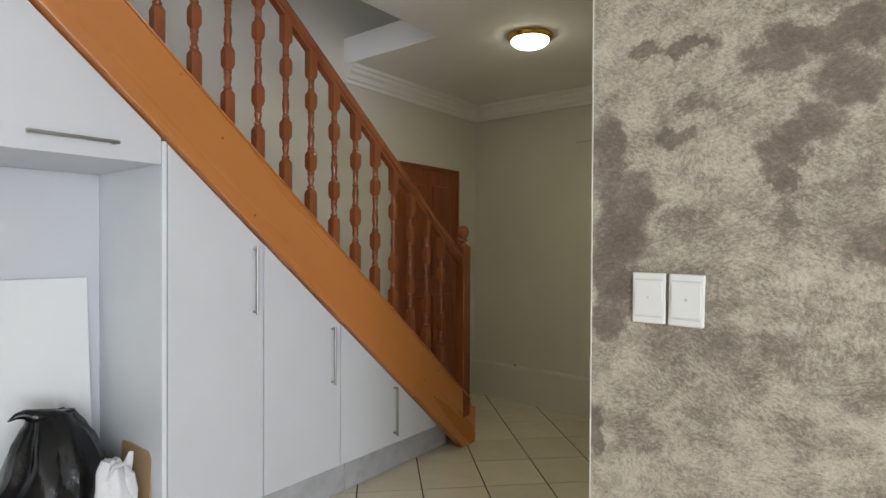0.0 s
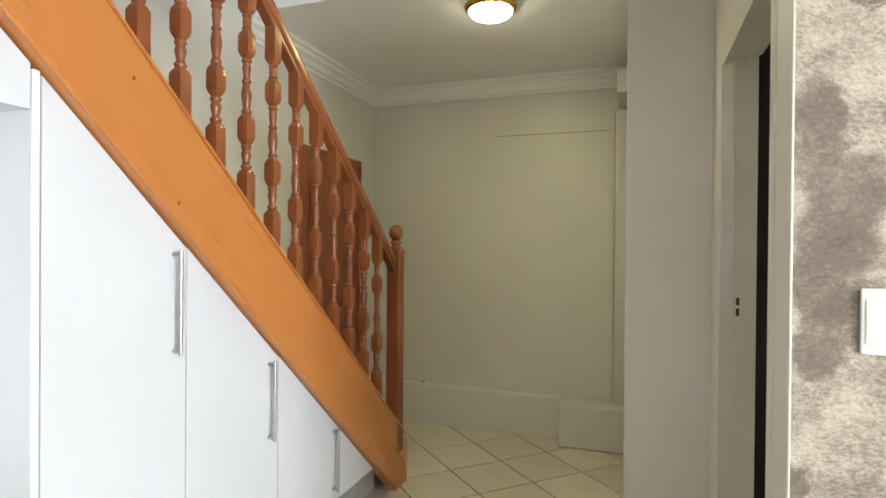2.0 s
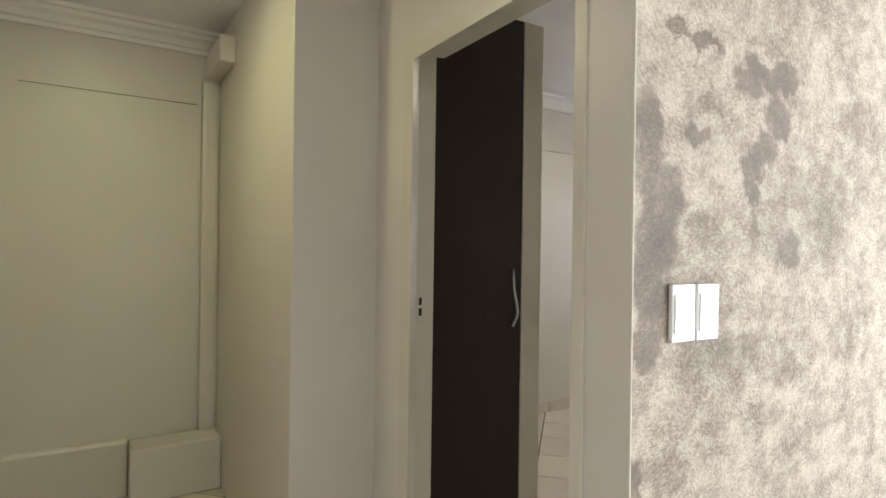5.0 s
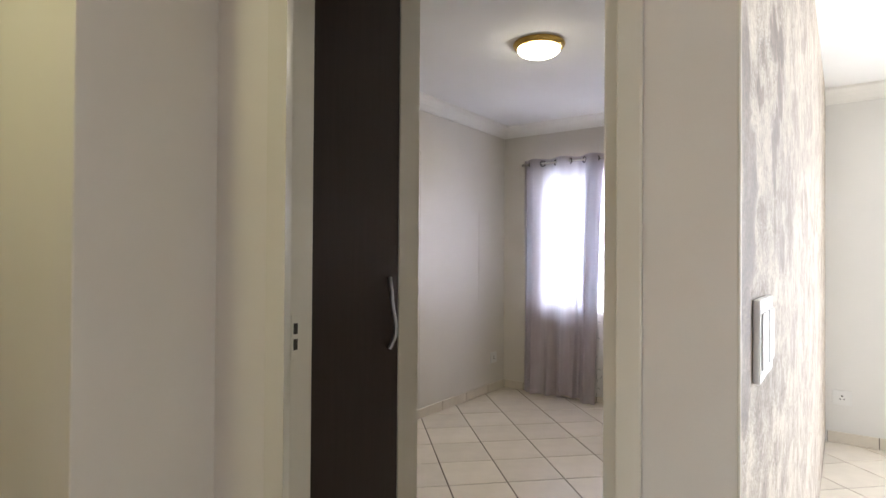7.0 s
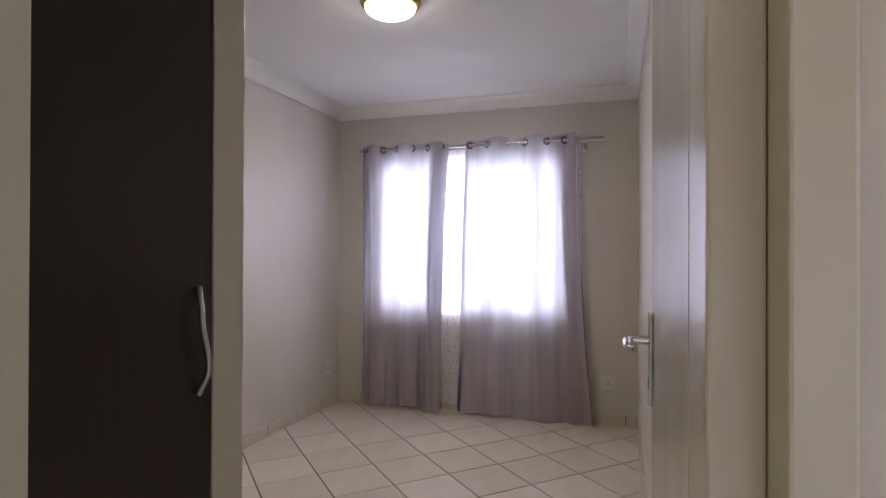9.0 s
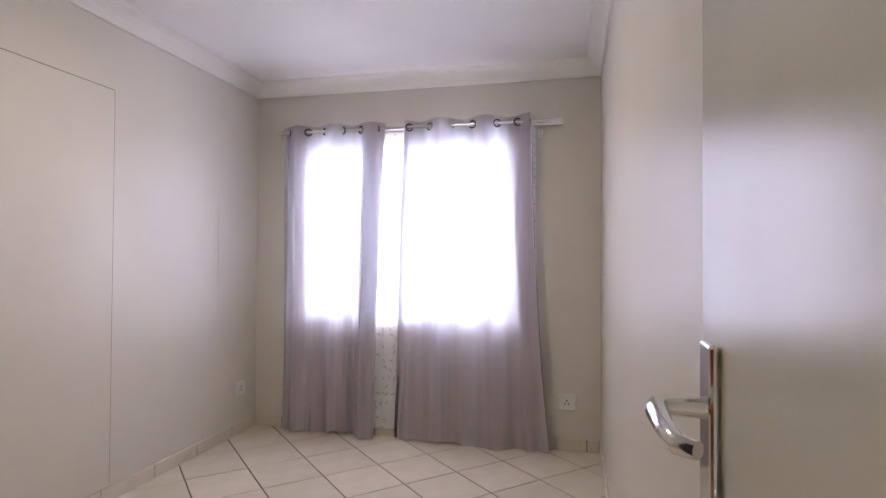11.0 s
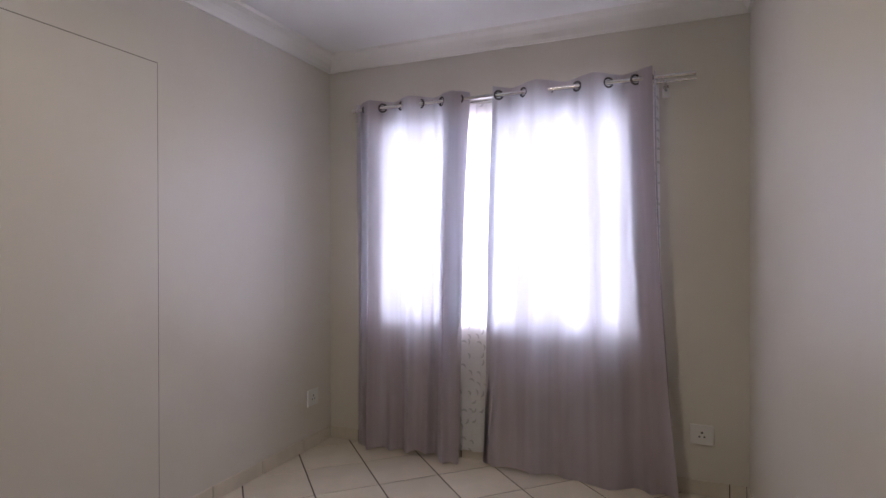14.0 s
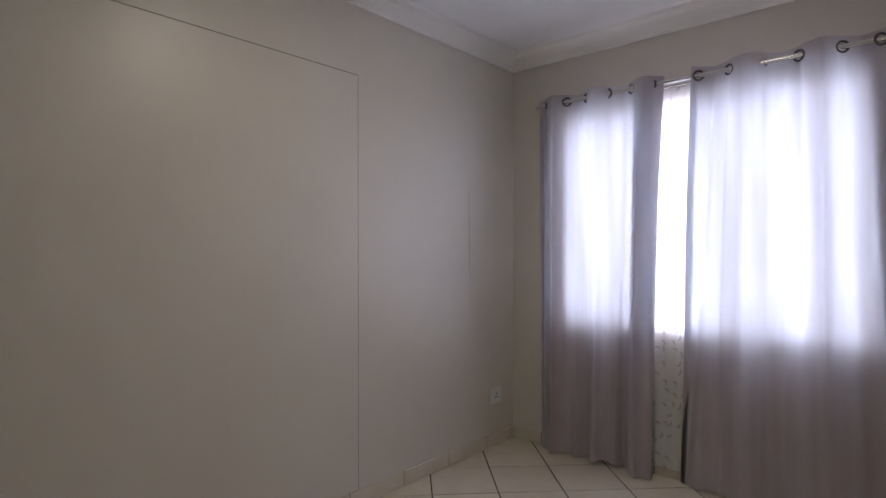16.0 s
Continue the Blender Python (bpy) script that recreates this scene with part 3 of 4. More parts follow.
q = 0.0215
balus = [(q, -0.03, 1), (q, 0.135, 1), (q * 0.9, 0.15, 0.3), (0.019, 0.156), (0.024, 0.163), (0.024, 0.169), (0.017, 0.175), (0.0155, 0.185), (0.021, 0.205), (0.022, 0.215), (0.017, 0.228), (0.023, 0.236), (0.023, 0.242),
         (0.019, 0.247), (q * 0.95, 0.262, 0.5), (q, 0.275, 0.9), (q, 0.335, 0.9), (q * 0.95, 0.348, 0.5), (0.019, 0.362), (0.023, 0.367), (0.023, 0.373), (0.016, 0.381), (0.0185, 0.40), (0.0235, 0.43), (0.021, 0.455), (0.0155, 0.475),
         (0.021, 0.481), (0.021, 0.487), (0.0145, 0.494), (0.0165, 0.515), (0.02, 0.535), (0.016, 0.551), (0.023, 0.557), (0.023, 0.563), (0.018, 0.569), (q * 0.95, 0.583, 0.5), (q, 0.597, 0.9), (q, 0.65, 0.9), (q * 0.95, 0.663, 0.5),
         (0.018, 0.676), (0.023, 0.682), (0.017, 0.689), (0.0205, 0.705), (0.017, 0.72), (0.023, 0.727), (0.018, 0.733), (q * 0.9, 0.742, 0.4), (q, 0.756, 1), (q, 0.9, 1)]
bal_mesh = mesh("baluster", lathe([(r if k else r * 0.76, h, *k) for r, h, *k in balus], 16), RED, True)
for i in range(19):
    y = 1.315 - i * 0.1465
    b = new("baluster", bal_mesh)
    b.parent = stair
    b.matrix_parent_inverse = Matrix.Translation(-Vector(stair.location))
    h = rail(y) - 0.075 - top(y)
    b.matrix_basis = pose(nx, y, top(y) + 0.01, 0, 0, 0) @ Matrix.Diagonal((1, 1, h / 0.87, 1))
    b["label"] = "turned red-brown baluster"

# ---- cupboards under the stairs ----
XC = -1.572
cup = thing("under_stair_cupboard", (-1.85, 0.4, 0), "white flat-front cupboard with stepped doors under the stairs", "cupboard")
g = 0.0025
part("body", prism([(-0.42, 0.19), (1.38, 0.19), (-0.42, low(-0.42) - 0.012)], "x", -2.2, XC - 0.021), WHITE, cup)
part("end_panel", boxm(-2.2, XC, -0.422, -0.404, 0.0, low(-0.404) - 0.001, 0.001), EDGE, cup)


def bar_handle(parent, p0, p1, out):
    a, b, o = Vector(p0), Vector(p1), Vector(out)
    d = (b - a).normalized()
    h = part("handle", tube([a + o, b + o], 0.0065, 12), STEEL, parent, "brushed steel bar handle", True)
    for e, s in ((a, 1), (b, -1)):
        e = e + d * s * 0.012
        part("post", tube([e, e + o], 0.0065, 10), STEEL, h, "", True)
    return h


def cupboard_door(y0, y1, z0, hy, hz0, hz1):
    y_tri = min(y1, (1.380 - z0 - 0.006) / 0.904)
    pts = [(y0 + g, z0), (y_tri - g, z0)]
    if y1 < y_tri + 0.001 and low(y1) - 0.008 > z0:
        pts.append((y1 - g, low(y1) - 0.008))
    pts.append((y0 + g, low(y0) - 0.008))
    d = part("door", prism(pts, "x", XC - 0.018, XC, 0.0012), WHITE, cup)
    bar_handle(d, (XC, hy, hz0), (XC, hy, hz1), (0.028, 0, 0))


cupboard_door(-0.402, 0.032, 0.195, -0.018, 1.03, 1.335)
cupboard_door(0.032, 0.489, 0.195, 0.43, 0.63, 0.925)
cupboard_door(0.489, 1.5, 0.195, 0.895, 0.245, 0.53)
part("plinth", boxm(-1.70, -1.665, -0.40, 0.60, 0.0, 0.188, 0.002), PLINTH, cup, "grey tiled plinth")
part("plinth", boxm(-1.70, -1.663, 0.602, 1.50, 0.0, 0.186, 0.002), PLINTH, cup, "grey tiled plinth")

over = thing("overhead_cupboard", (-1.85, -1.0, 1.65), "white flap-front cupboard above an open niche", "cupboard")
part("bottom_panel", boxm(-2.2, XC - 0.02, -1.62, -0.424, 1.655, 1.673, 0.001), WHITE, over)
flap = part("flap", prism([(-1.60, 1.653), (-0.425, 1.653), (-0.425, low(-0.425) - 0.008), (-1.30, 2.54), (-1.60, 2.54)], "x", XC - 0.018, XC, 0.0012), WHITE, over)
bar_handle(flap, (XC, -0.865, 1.712), (XC, -0.585, 1.712), (0.028, 0, 0))
solid("niche_back_panel", boxm(-2.2, -2.175, -1.62, -0.424, 0, 1.654), WHITE, "white back panel of the open niche", "panel", "structure")
solid("niche_side_panel", boxm(-2.2, XC, -1.64, -1.621, 0, 2.54, 0.001), WHITE, "white side panel closing the niche", "panel", "structure")

# ---- boxed pipes and ledge at the hall's back ----
solid("wall_ledge", prism([(YB, 0), (YB - 0.045, 0), (YB - 0.045, 0.285), (YB - 0.035, 0.298), (YB, 0.30)], "x", XL + 0.001, -0.79, 0.0), WALL, "cream painted plaster ledge along the back wall", "ledge", "structure")
solid("pipe_box_low", boxm(-0.785, XN, 2.50, YB, 0, 0.29, 0.012), WALL, "cream painted boxed pipe ledge in the corner", "pipe box", "structure")
solid("pipe_box_upright", boxm(-0.44, XN, 2.662, YB, 0.28, 2.31, 0.025), WALL, "cream painted upright pipe casing", "pipe box", "structure")
solid("pipe_box_high", boxm(-0.417, XN, 2.266, YB, 2.306, 2.448, 0.008), WALL, "cream painted boxed pipe under the cornice", "pipe box", "structure")
solid("wall_crack", boxm(-1.29, -0.46, YB - 0.002, YB + 0.001, 2.162, 2.166), CRACK, "thin crack line in the wall plaster", "crack", "structure")
solid("wall_plug_hole", lathe([(0.012, 0), (0.012, 0.004), (0.006, 0.005)], 12), BLACK, "dark plug hole in the wall", "hole", "structure").matrix_basis = pose(-1.84, YB - 0.002, 0.297, 90)

# brown wooden door behind the stairs
d2 = thing("hall_door", (XL, 2.03, 0), "red-brown stained wooden panelled door in the stair wall", "door")
part("leaf", boxm(XL + 0.001, XL + 0.03, 1.63, 2.37, 0.01, 1.944, 0.001), DOORWOOD, d2)
for y0, y1, z0, z1 in ((1.72, 1.96, 1.08, 1.82), (2.04, 2.28, 1.08, 1.82), (1.72, 1.96, 0.2, 0.93), (2.04, 2.28, 0.2, 0.93)):
    part("panel", boxm(XL + 0.0305, XL + 0.042, y0, y1, z0, z1, 0.008), DOORWOOD, d2)
part("frame", boxm(XL + 0.001, XL + 0.04, 2.371, 2.40, 0, 1.945, 0.003), DOORWOOD, d2)
part("frame", boxm(XL + 0.001, XL + 0.04, 1.60, 1.629, 0, 1.945, 0.003), DOORWOOD, d2)
part("frame", boxm(XL + 0.001, XL + 0.04, 1.60, 2.40, 1.946, 1.975, 0.003), DOORWOOD, d2)

# ---- ceiling lamps ----


def ceiling_lamp(x, y, z):
    lamp = thing("ceiling_lamp", (0, 0, 0), "round brass-rimmed flush ceiling lamp with lit opal glass", "ceiling lamp", "ceiling lamps")
    part("rim", lathe([(0.10, 0), (0.155, -0.002), (0.158, -0.012), (0.15, -0.026), (0.138, -0.034), (0.13, -0.034), (0.128, -0.02), (0.10, -0.01)], 48), BRASS, lamp, "polished brass rim", True, True)
    rows = [(0.129, -0.03)] + [(0.131 * math.cos(a), -0.034 - 0.052 * math.sin(a)) for a in np.linspace(0.05, 1.5, 12)]
    gl = part("glass_bowl", lathe(rows, 48), LAMPGLASS, lamp, "glowing opal glass bowl", True, True)
    gl.visible_shadow = False
    for k in range(3):
        a = 2 * math.pi * k / 3 + 0.5
        part("clip", tube([(0.14 * math.cos(a), 0.14 * math.sin(a), -0.032), (0.125 * math.cos(a), 0.125 * math.sin(a), -0.045)], 0.006, 8), BRASS, lamp, "", True, True)
    lamp.matrix_basis = pose(x, y, z, 0, 0, 0)
    return lamp


hall_lamp = ceiling_lamp(-1.0, 1.43, H_HALL)
copy_thing(hall_lamp, pose(2.22, 1.393, H_BED, 0, 0, 25))
hall_lamp.scale = (0.85, 0.85, 0.85)

# ---- switches and sockets ----


def switch(x):
    s = thing("light_switch", (0, 0, 0), "white plastic light switch on the plastered wall", "light switch", "pair of light switches")
    part("plate", boxm(-0.041, 0.041, -0.011, 0, -0.064, 0.064, 0.003), PLASTIC, s, "", False, True)
    part("rocker", boxm(-0.034, 0.034, -0.0142, -0.0112, -0.043, 0.043, 0.0012), PLASTIC, s, "", False, True)
    part("dot", lathe([(0.0045, 0), (0.004, 0.001)], 12), METALW, s, "small grey indicator", False, True).matrix_basis = pose(0, -0.0144, 0.002, 90)
    for z in (-0.0465, 0.0465):
        part("groove", boxm(-0.034, 0.034, -0.0116, -0.0108, z - 0.0018, z + 0.0018), METALW, s, "thin grey groove", False, True)
    s.matrix_basis = pose(x, -0.0005, 1.217)
    return s


sw = switch(0.16)
copy_thing(sw, pose(0.25, -0.0005, 1.216, 0, 1.0, 0))


def socket():
    s = thing("wall_socket", (0, 0, 0), "white plastic three-pin wall socket", "wall socket", "wall sockets")
    part("plate", boxm(-0.057, 0.057, -0.012, 0, -0.053, 0.053, 0.004), PLASTIC, s, "", False, True)
    for px, pz, r in ((0, 0.012, 0.006), (-0.012, -0.01, 0.005), (0.012, -0.01, 0.005)):
        part("pin_hole", lathe([(r, 0), (r, 0.001)], 12), BLACK, s, "", False, True).matrix_basis = pose(px, -0.0122, pz, 90)
    part("rocker", boxm(0.026, 0.042, -0.0145, -0.0122, -0.012, 0.012, 0.001), PLASTIC, s, "", False, True)
    return s


so = socket()
so.matrix_basis = pose(XW - 0.0005, 0.352, 0.324, 0, 0, -90)
copy_thing(so, pose(3.90, YL - 0.0005, 0.33))
copy_thing(so, pose(XW - 0.0005, -0.10, 0.33, 0, 0, -90))

# ---- wardrobe ----
wd = thing("wardrobe", (0.5, 1.5, 0), "tall built-in wardrobe with dark wenge door and cream side panel", "wardrobe")
part("body", boxm(0.118, 0.745, 1.262, 1.85, 0.0, 2.42, 0.0), WENGE, wd)
wdoor = part("door", boxm(0.122, 0.745, 1.24, 1.26, 0.06, 2.42, 0.0015), WENGE, wd, "dark wenge laminate door")
part("side_panel", boxm(0.747, 0.862, 1.236, 1.85, 0.0, 2.42, 0.002), FRAME, wd, "cream painted end panel")
pts = [(0.692, 1.238 - 0.004 - 0.02 * min(1, 5 * min(k, 16 - k) / 16), 1.0 + 0.26 * k / 16) for k in range(17)]
pts = [(x + 0.012 * math.sin(2 * math.pi * k / 16), y, z) for k, (x, y, z) in enumerate(pts)]
part("handle", tube(pts, 0.0065, 10, flat=1.3), STEEL, wdoor, "wavy satin steel handle", True)

# ---- flush panel and crack on the bedroom wall ----
solid("wall_panel", boxm(0.90, 2.72, YL - 0.006, YL - 0.0005, 0.085, 2.182, 0.002), WALL, "flush painted panel closing an old opening", "wall panel", "structure")
solid("wall_panel_gap", prism([(0.90, 2.183), (2.721, 2.183), (2.721, 0.085), (2.725, 0.085), (2.725, 2.187), (0.90, 2.187)], "y", YL - 0.003, YL - 0.0004), CRACK, "dark hairline gap round the panel", "crack", "structure")
solid("wall_crack_fine", boxm(3.63, 3.6312, YL - 0.001, YL, 0.9, 1.74), SKIRT, "faint upright crack in the bedroom wall", "crack", "structure")

# ---- bedroom window ----
win = thing("window_1", (XW, 1.5, WZ0), "painted steel window behind the curtains", "window", kind="structure")
for nm, b in (("window_frame", (WY0, WY0 + 0.04, WZ0, WZ1)), ("window_frame", (WY1 - 0.04, WY1, WZ0, WZ1)), ("window_frame", (WY0 + 0.04, WY1 - 0.04, WZ0, WZ0 + 0.04)), ("window_frame", (WY0 + 0.04, WY1 - 0.04, WZ1 - 0.04, WZ1)), ("mullion", (1.59, 1.63, WZ0 + 0.04, WZ1 - 0.04))):
    part(nm, boxm(XW + 0.10, XW + 0.145, *b, 0.003), METALW, win)
for y0, y1 in ((WY0 + 0.04, 1.59), (1.63, WY1 - 0.04)):
    p = part("pane", boxm(XW + 0.12, XW + 0.124, y0, y1, WZ0 + 0.04, WZ1 - 0.04), GLASS, win)
    p.visible_shadow = False
part("window_sill", boxm(XW - 0.01, XW + 0.10, WY0 + 0.002, WY1 - 0.002, WZ0, WZ0 + 0.02, 0.003), FRAME, win)
win2 = thing("window_2", (XW, -2.2, LZ0), "large living room window", "window", kind="structure")
for b in ((LY0, LY0 + 0.05, LZ0, LZ1), (LY1 - 0.05, LY1, LZ0, LZ1), (LY0 + 0.05, LY1 - 0.05, LZ0, LZ0 + 0.05), (LY0 + 0.05, LY1 - 0.05, LZ1 - 0.05, LZ1), (-2.2, -2.15, LZ0 + 0.05, LZ1 - 0.05)):
    part("window_frame", boxm(XW + 0.10, XW + 0.13, *b, 0.003), METALW, win2)

# ---- curtains ----


def drape(y_pairs, x0, z_top, z_bot, amp, period, centre, seed, top_wave=0.0, hems=(), nu=200, loose=1.0, returns=(), bow=1.0, fold=0.012, lead=0.0, rear=4.064):
    """Hanging cloth. y_pairs: top start, top end, bottom start, bottom end; a fold comes forward at centre and every period;
    hems: stretches (from, to in 0..1) where the cloth is turned back double."""
    ya, yb, yc, yd = y_pairs
    nv = 46
    rnd = random.Random(seed)
    ph = [rnd.uniform(0, 6.28) for _ in range(5)]
    bm = bmesh.new()

    def sheet(u0, u1, back, n):
        grid = []
        for j in range(nv + 1):
            v = j / nv
            row = []
            for i in range(n + 1):
                u = u0 + (u1 - u0) * i / n
                yt = ya + (yb - ya) * u
                w = v + (v ** bow - v) * u
                y = (1 - w) * yt + w * (yc + (yd - yc) * u)
                edge = lead * max(0.0, min(1.0, (u - 0.78) / 0.1))
                a = 2 * math.pi * (centre - yt) / period + loose * v * (0.5 * math.sin(4 * u + ph[0]) + 0.35 * math.sin(11 * u + 2 * v + ph[1]))
                k = math.cos(a)
                k = math.copysign(abs(k) ** 0.7, k)
                ripple = k * (1 - 0.35 * v) + loose * v * (0.5 * math.sin(2.1 * a + ph[2]) + 0.35 * math.sin(0.55 * a + 3 * v + ph[3])) + 0.16 * loose * math.sin(37 * u + 5 * v + ph[4]) * (0.3 + v)
                x = x0 - amp * (1 + 0.35 * v) * ripple + back - 0.03 * edge * v
                zt = z_top + top_wave * math.cos(a)
                zb = z_bot + loose * (0.016 * math.sin(7 * u + ph[1]) + 0.008 * math.sin(a + 1)) - 0.012 * edge
                row.append(bm.verts.new((min(x, rear), y + fold * loose * math.sin(2 * a) + 0.025 * edge * min(1.0, 3 * v) * (1 - v), zt + (zb - zt) * v)))
            grid.append(row)
        for p, q2 in zip(grid, grid[1:]):
            for i in range(n):
                bm.faces.new((p[i], p[i + 1], q2[i + 1], q2[i]))

    sheet(0, 1, 0, nu)
    for y_t, y_b, x_to in returns:
        cols = [[bm.verts.new((x0 - 0.02 + (x_to - x0 + 0.02) * i / 6, y_t + (y_b - y_t) * (j / 20) ** bow + 0.004 * math.sin(i + j * 0.4), z_top - 0.005 + (z_bot + 0.01 - z_top) * j / 20)) for i in range(7)] for j in range(21)]
        for p, q2 in zip(cols, cols[1:]):
            for i in range(6):
                bm.faces.new((p[i], p[i + 1], q2[i + 1], q2[i]))
    for k, (u0, u1) in enumerate(hems):
        sheet(u0, u1, 0.006 * (k + 1), max(8, int(nu * (u1 - u0))))
    return bm


RX, RZ = 4.008, 2.222


def eyelets(parent, ys):
    for y in ys:
        ring = bmesh.new()
        loops = [[ring.verts.new(((0.025 + 0.0055 * math.cos(w)) * math.cos(v), (0.025 + 0.0055 * math.cos(w)) * math.sin(v), 0.0055 * math.sin(w))) for w in np.linspace(0, 2 * math.pi, 8, endpoint=False)] for v in np.linspace(0, 2 * math.pi, 24, endpoint=False)]
        for k in range(24):
            for w in range(8):
                ring.faces.new((loops[k][w], loops[(k + 1) % 24][w], loops[(k + 1) % 24][(w + 1) % 8], loops[k][(w + 1) % 8]))
        ob = part("eyelet", ring, HOLECHROME, parent, "chrome eyelet ring, darkened for the black in its hole", True)
        ob.matrix_parent_inverse = Matrix.Translation(-Vector(parent.location))
        ob.matrix_basis = pose(RX, y, RZ, 90, 0, 62 if int(y * 100) % 2 else -62)


cl = thing("curtain", (RX, 2.05, 0), "mauve-grey eyelet curtain hanging to the floor", "curtain", "bedroom curtains")
part("cloth", drape((2.405, 1.645, 2.395, 1.70), RX, RZ + 0.045, 0.022, 0.036, 0.285, 2.02, 3, 0.005, ((0.0, 0.09), (0.8, 1.0), (0.83, 1.0)), returns=((2.407, 2.397, 4.108),), lead=1.0), CURTAIN, cl, "", True)
cr = thing("curtain", (RX, 1.05, 0), "wide mauve-grey eyelet curtain hanging to the floor", "curtain", "bedroom curtains")
part("cloth", drape((1.468, 0.60, 1.575, 0.475), RX, RZ + 0.05, 0.012, 0.036, 0.315, 1.215, 8, 0.006, ((0.0, 0.02), (0.87, 1.0), (0.9, 1.0)), returns=((0.582, 0.472, 4.085),), bow=2.0), CURTAIN, cr, "", True)
eyelets(cl, (2.345, 2.225, 2.09, 1.95, 1.81, 1.69))
eyelets(cr, (1.445, 1.295, 1.15, 0.99, 0.82, 0.68, 0.615))
sh = thing("sheer_curtain", (4.075, 1.4, 0), "white patterned lace sheer hanging behind the curtains", "sheer curtain")
part("cloth", drape((2.33, 0.55, 2.30, 0.535), 4.083, RZ - 0.02, 0.05, 0.006, 0.13, 2.0, 5, 0.0, (), 420, 0.7, fold=0.021, rear=4.105), SHEER, sh, "", True)
rod = thing("curtain_rod", (RX, 1.4, RZ), "double chrome curtain rod on wall brackets", "curtain rod")
part("front_rod", tube([(RX, 2.43, RZ), (RX, 0.40, RZ)], 0.0125, 14), CHROME, rod, "", True)
part("back_rod", tube([(RX + 0.055, 2.41, RZ - 0.012), (RX + 0.055, 0.38, RZ - 0.012)], 0.0065, 12), CHROME, rod, "", True)
for y in (2.435, 0.395):
    part("finial", tube([(RX, y + 0.012, RZ), (RX, y - 0.012, RZ)], 0.0135, 14), CHROME, rod, "", True)
for y in (2.36, 0.53):
    br = part("bracket", tube([(XW - 0.002, y, RZ - 0.05), (XW - 0.03, y, RZ - 0.04), (RX, y, RZ - 0.022)], 0.007, 8), CHROME, rod, "", True)
    part("wall_plate", boxm(XW - 0.006, XW - 0.001, y - 0.016, y + 0.016, RZ - 0.09, RZ - 0.02, 0.001), CHROME, br)

lc = thing("curtain", (4.0, -1.35, 0), "pale grey living room curtain with a black band", "curtain")
part("cloth", drape((-1.155, -1.60, -1.16, -1.56), 3.99, 2.53, 0.012, 0.035, 0.15, -1.2, 21), WCURTAIN, lc, "", True)
part("band", drape((-1.19, -1.595, -1.192, -1.59), 3.975, 1.50, 1.10, 0.036, 0.15, -1.2, 21, 0, (), 100, 0.0), CLOTHBAND, lc, "black band across the cloth", True)
lr = thing("curtain_rod", (3.99, -2.1, 2.50), "steel curtain rod over the living room window", "curtain rod")
part("front_rod", tube([(3.99, -1.13, 2.50), (3.99, -3.4, 2.50)], 0.0125, 12), STEEL, lr, "", True)
part("finial", tube([(3.99, -1.15, 2.50), (3.99, -1.10, 2.50), (3.99, -1.07, 2.50)], [0.014, 0.024, 0.012], 14), STEEL, lr, "", True)
part("bracket", tube([(XW - 0.001, -1.18, 2.48), (3.99, -1.18, 2.48)], 0.008, 8), STEEL, lr, "", True)

# ---- things in the niche ----
bd = solid("leaning_board", boxm(-0.008, 0.008, -0.62, 0.62, 0, 1.185, 0.002), BOARD, "white board leaning in the niche", "board")
bd.matrix_basis = pose(-2.06, -1.105, 0.012, 0, -4.5, 0)


def sack(rings, seg, seed, crease):
    rnd = noise
    bm = bmesh.new()
    loops = []
    for cx, cy, z, rx, ry in rings:
        lp = []
        for k in range(seg):
            a = 2 * math.pi * k / seg
            d = Vector((math.cos(a), math.sin(a), z * 2.2 + seed))
            w = 1 + crease * rnd.noise(d * 1.6) + crease * 0.6 * rnd.noise(d * 4.3)
            lp.append(bm.verts.new((cx + rx * w * math.cos(a), cy + ry * w * math.sin(a), z + 0.02 * rnd.noise(d * 3.0))))
        loops.append(lp)
    for p, q2 in zip(loops, loops[1:]):
        for k in range(seg):
            bm.faces.new((p[k], p[(k + 1) % seg], q2[(k + 1) % seg], q2[k]))
    bm.faces.new(loops[0][::-1])
    bm.faces.new(loops[-1])
    zmin = min(v.co.z for v in bm.verts)
    bmesh.ops.translate(bm, verts=bm.verts, vec=(0, 0, 0.008 - zmin))
    bmesh.ops.subdivide_edges(bm, edges=bm.edges, cuts=1, use_grid_fill=True)
    if crease > 0.15:
        bmesh.ops.subdivide_edges(bm, edges=bm.edges, cuts=1, use_grid_fill=True)
    for v in bm.verts:
        if v.co.z > 0.03:
            v.co += Vector((rnd.noise(v.co * 9 + Vector((seed, 0, 0))), rnd.noise(v.co * 9 + Vector((0, seed, 0))), 0)) * 0.022 * crease * 3
            n = Vector((v.co.x - rings[0][0], v.co.y - rings[0][1], 0.05))
            ridge = sum((0.5 - abs(rnd.noise(v.co * f + Vector((seed, f, 0))))) * k for f, k in ((6.5, 1.0), (13.0, 0.5)))
            v.co += n.normalized() * (ridge - 0.45) * 0.28 * crease * max(0.0, 1 - v.co.z / 1.2)
    return bm


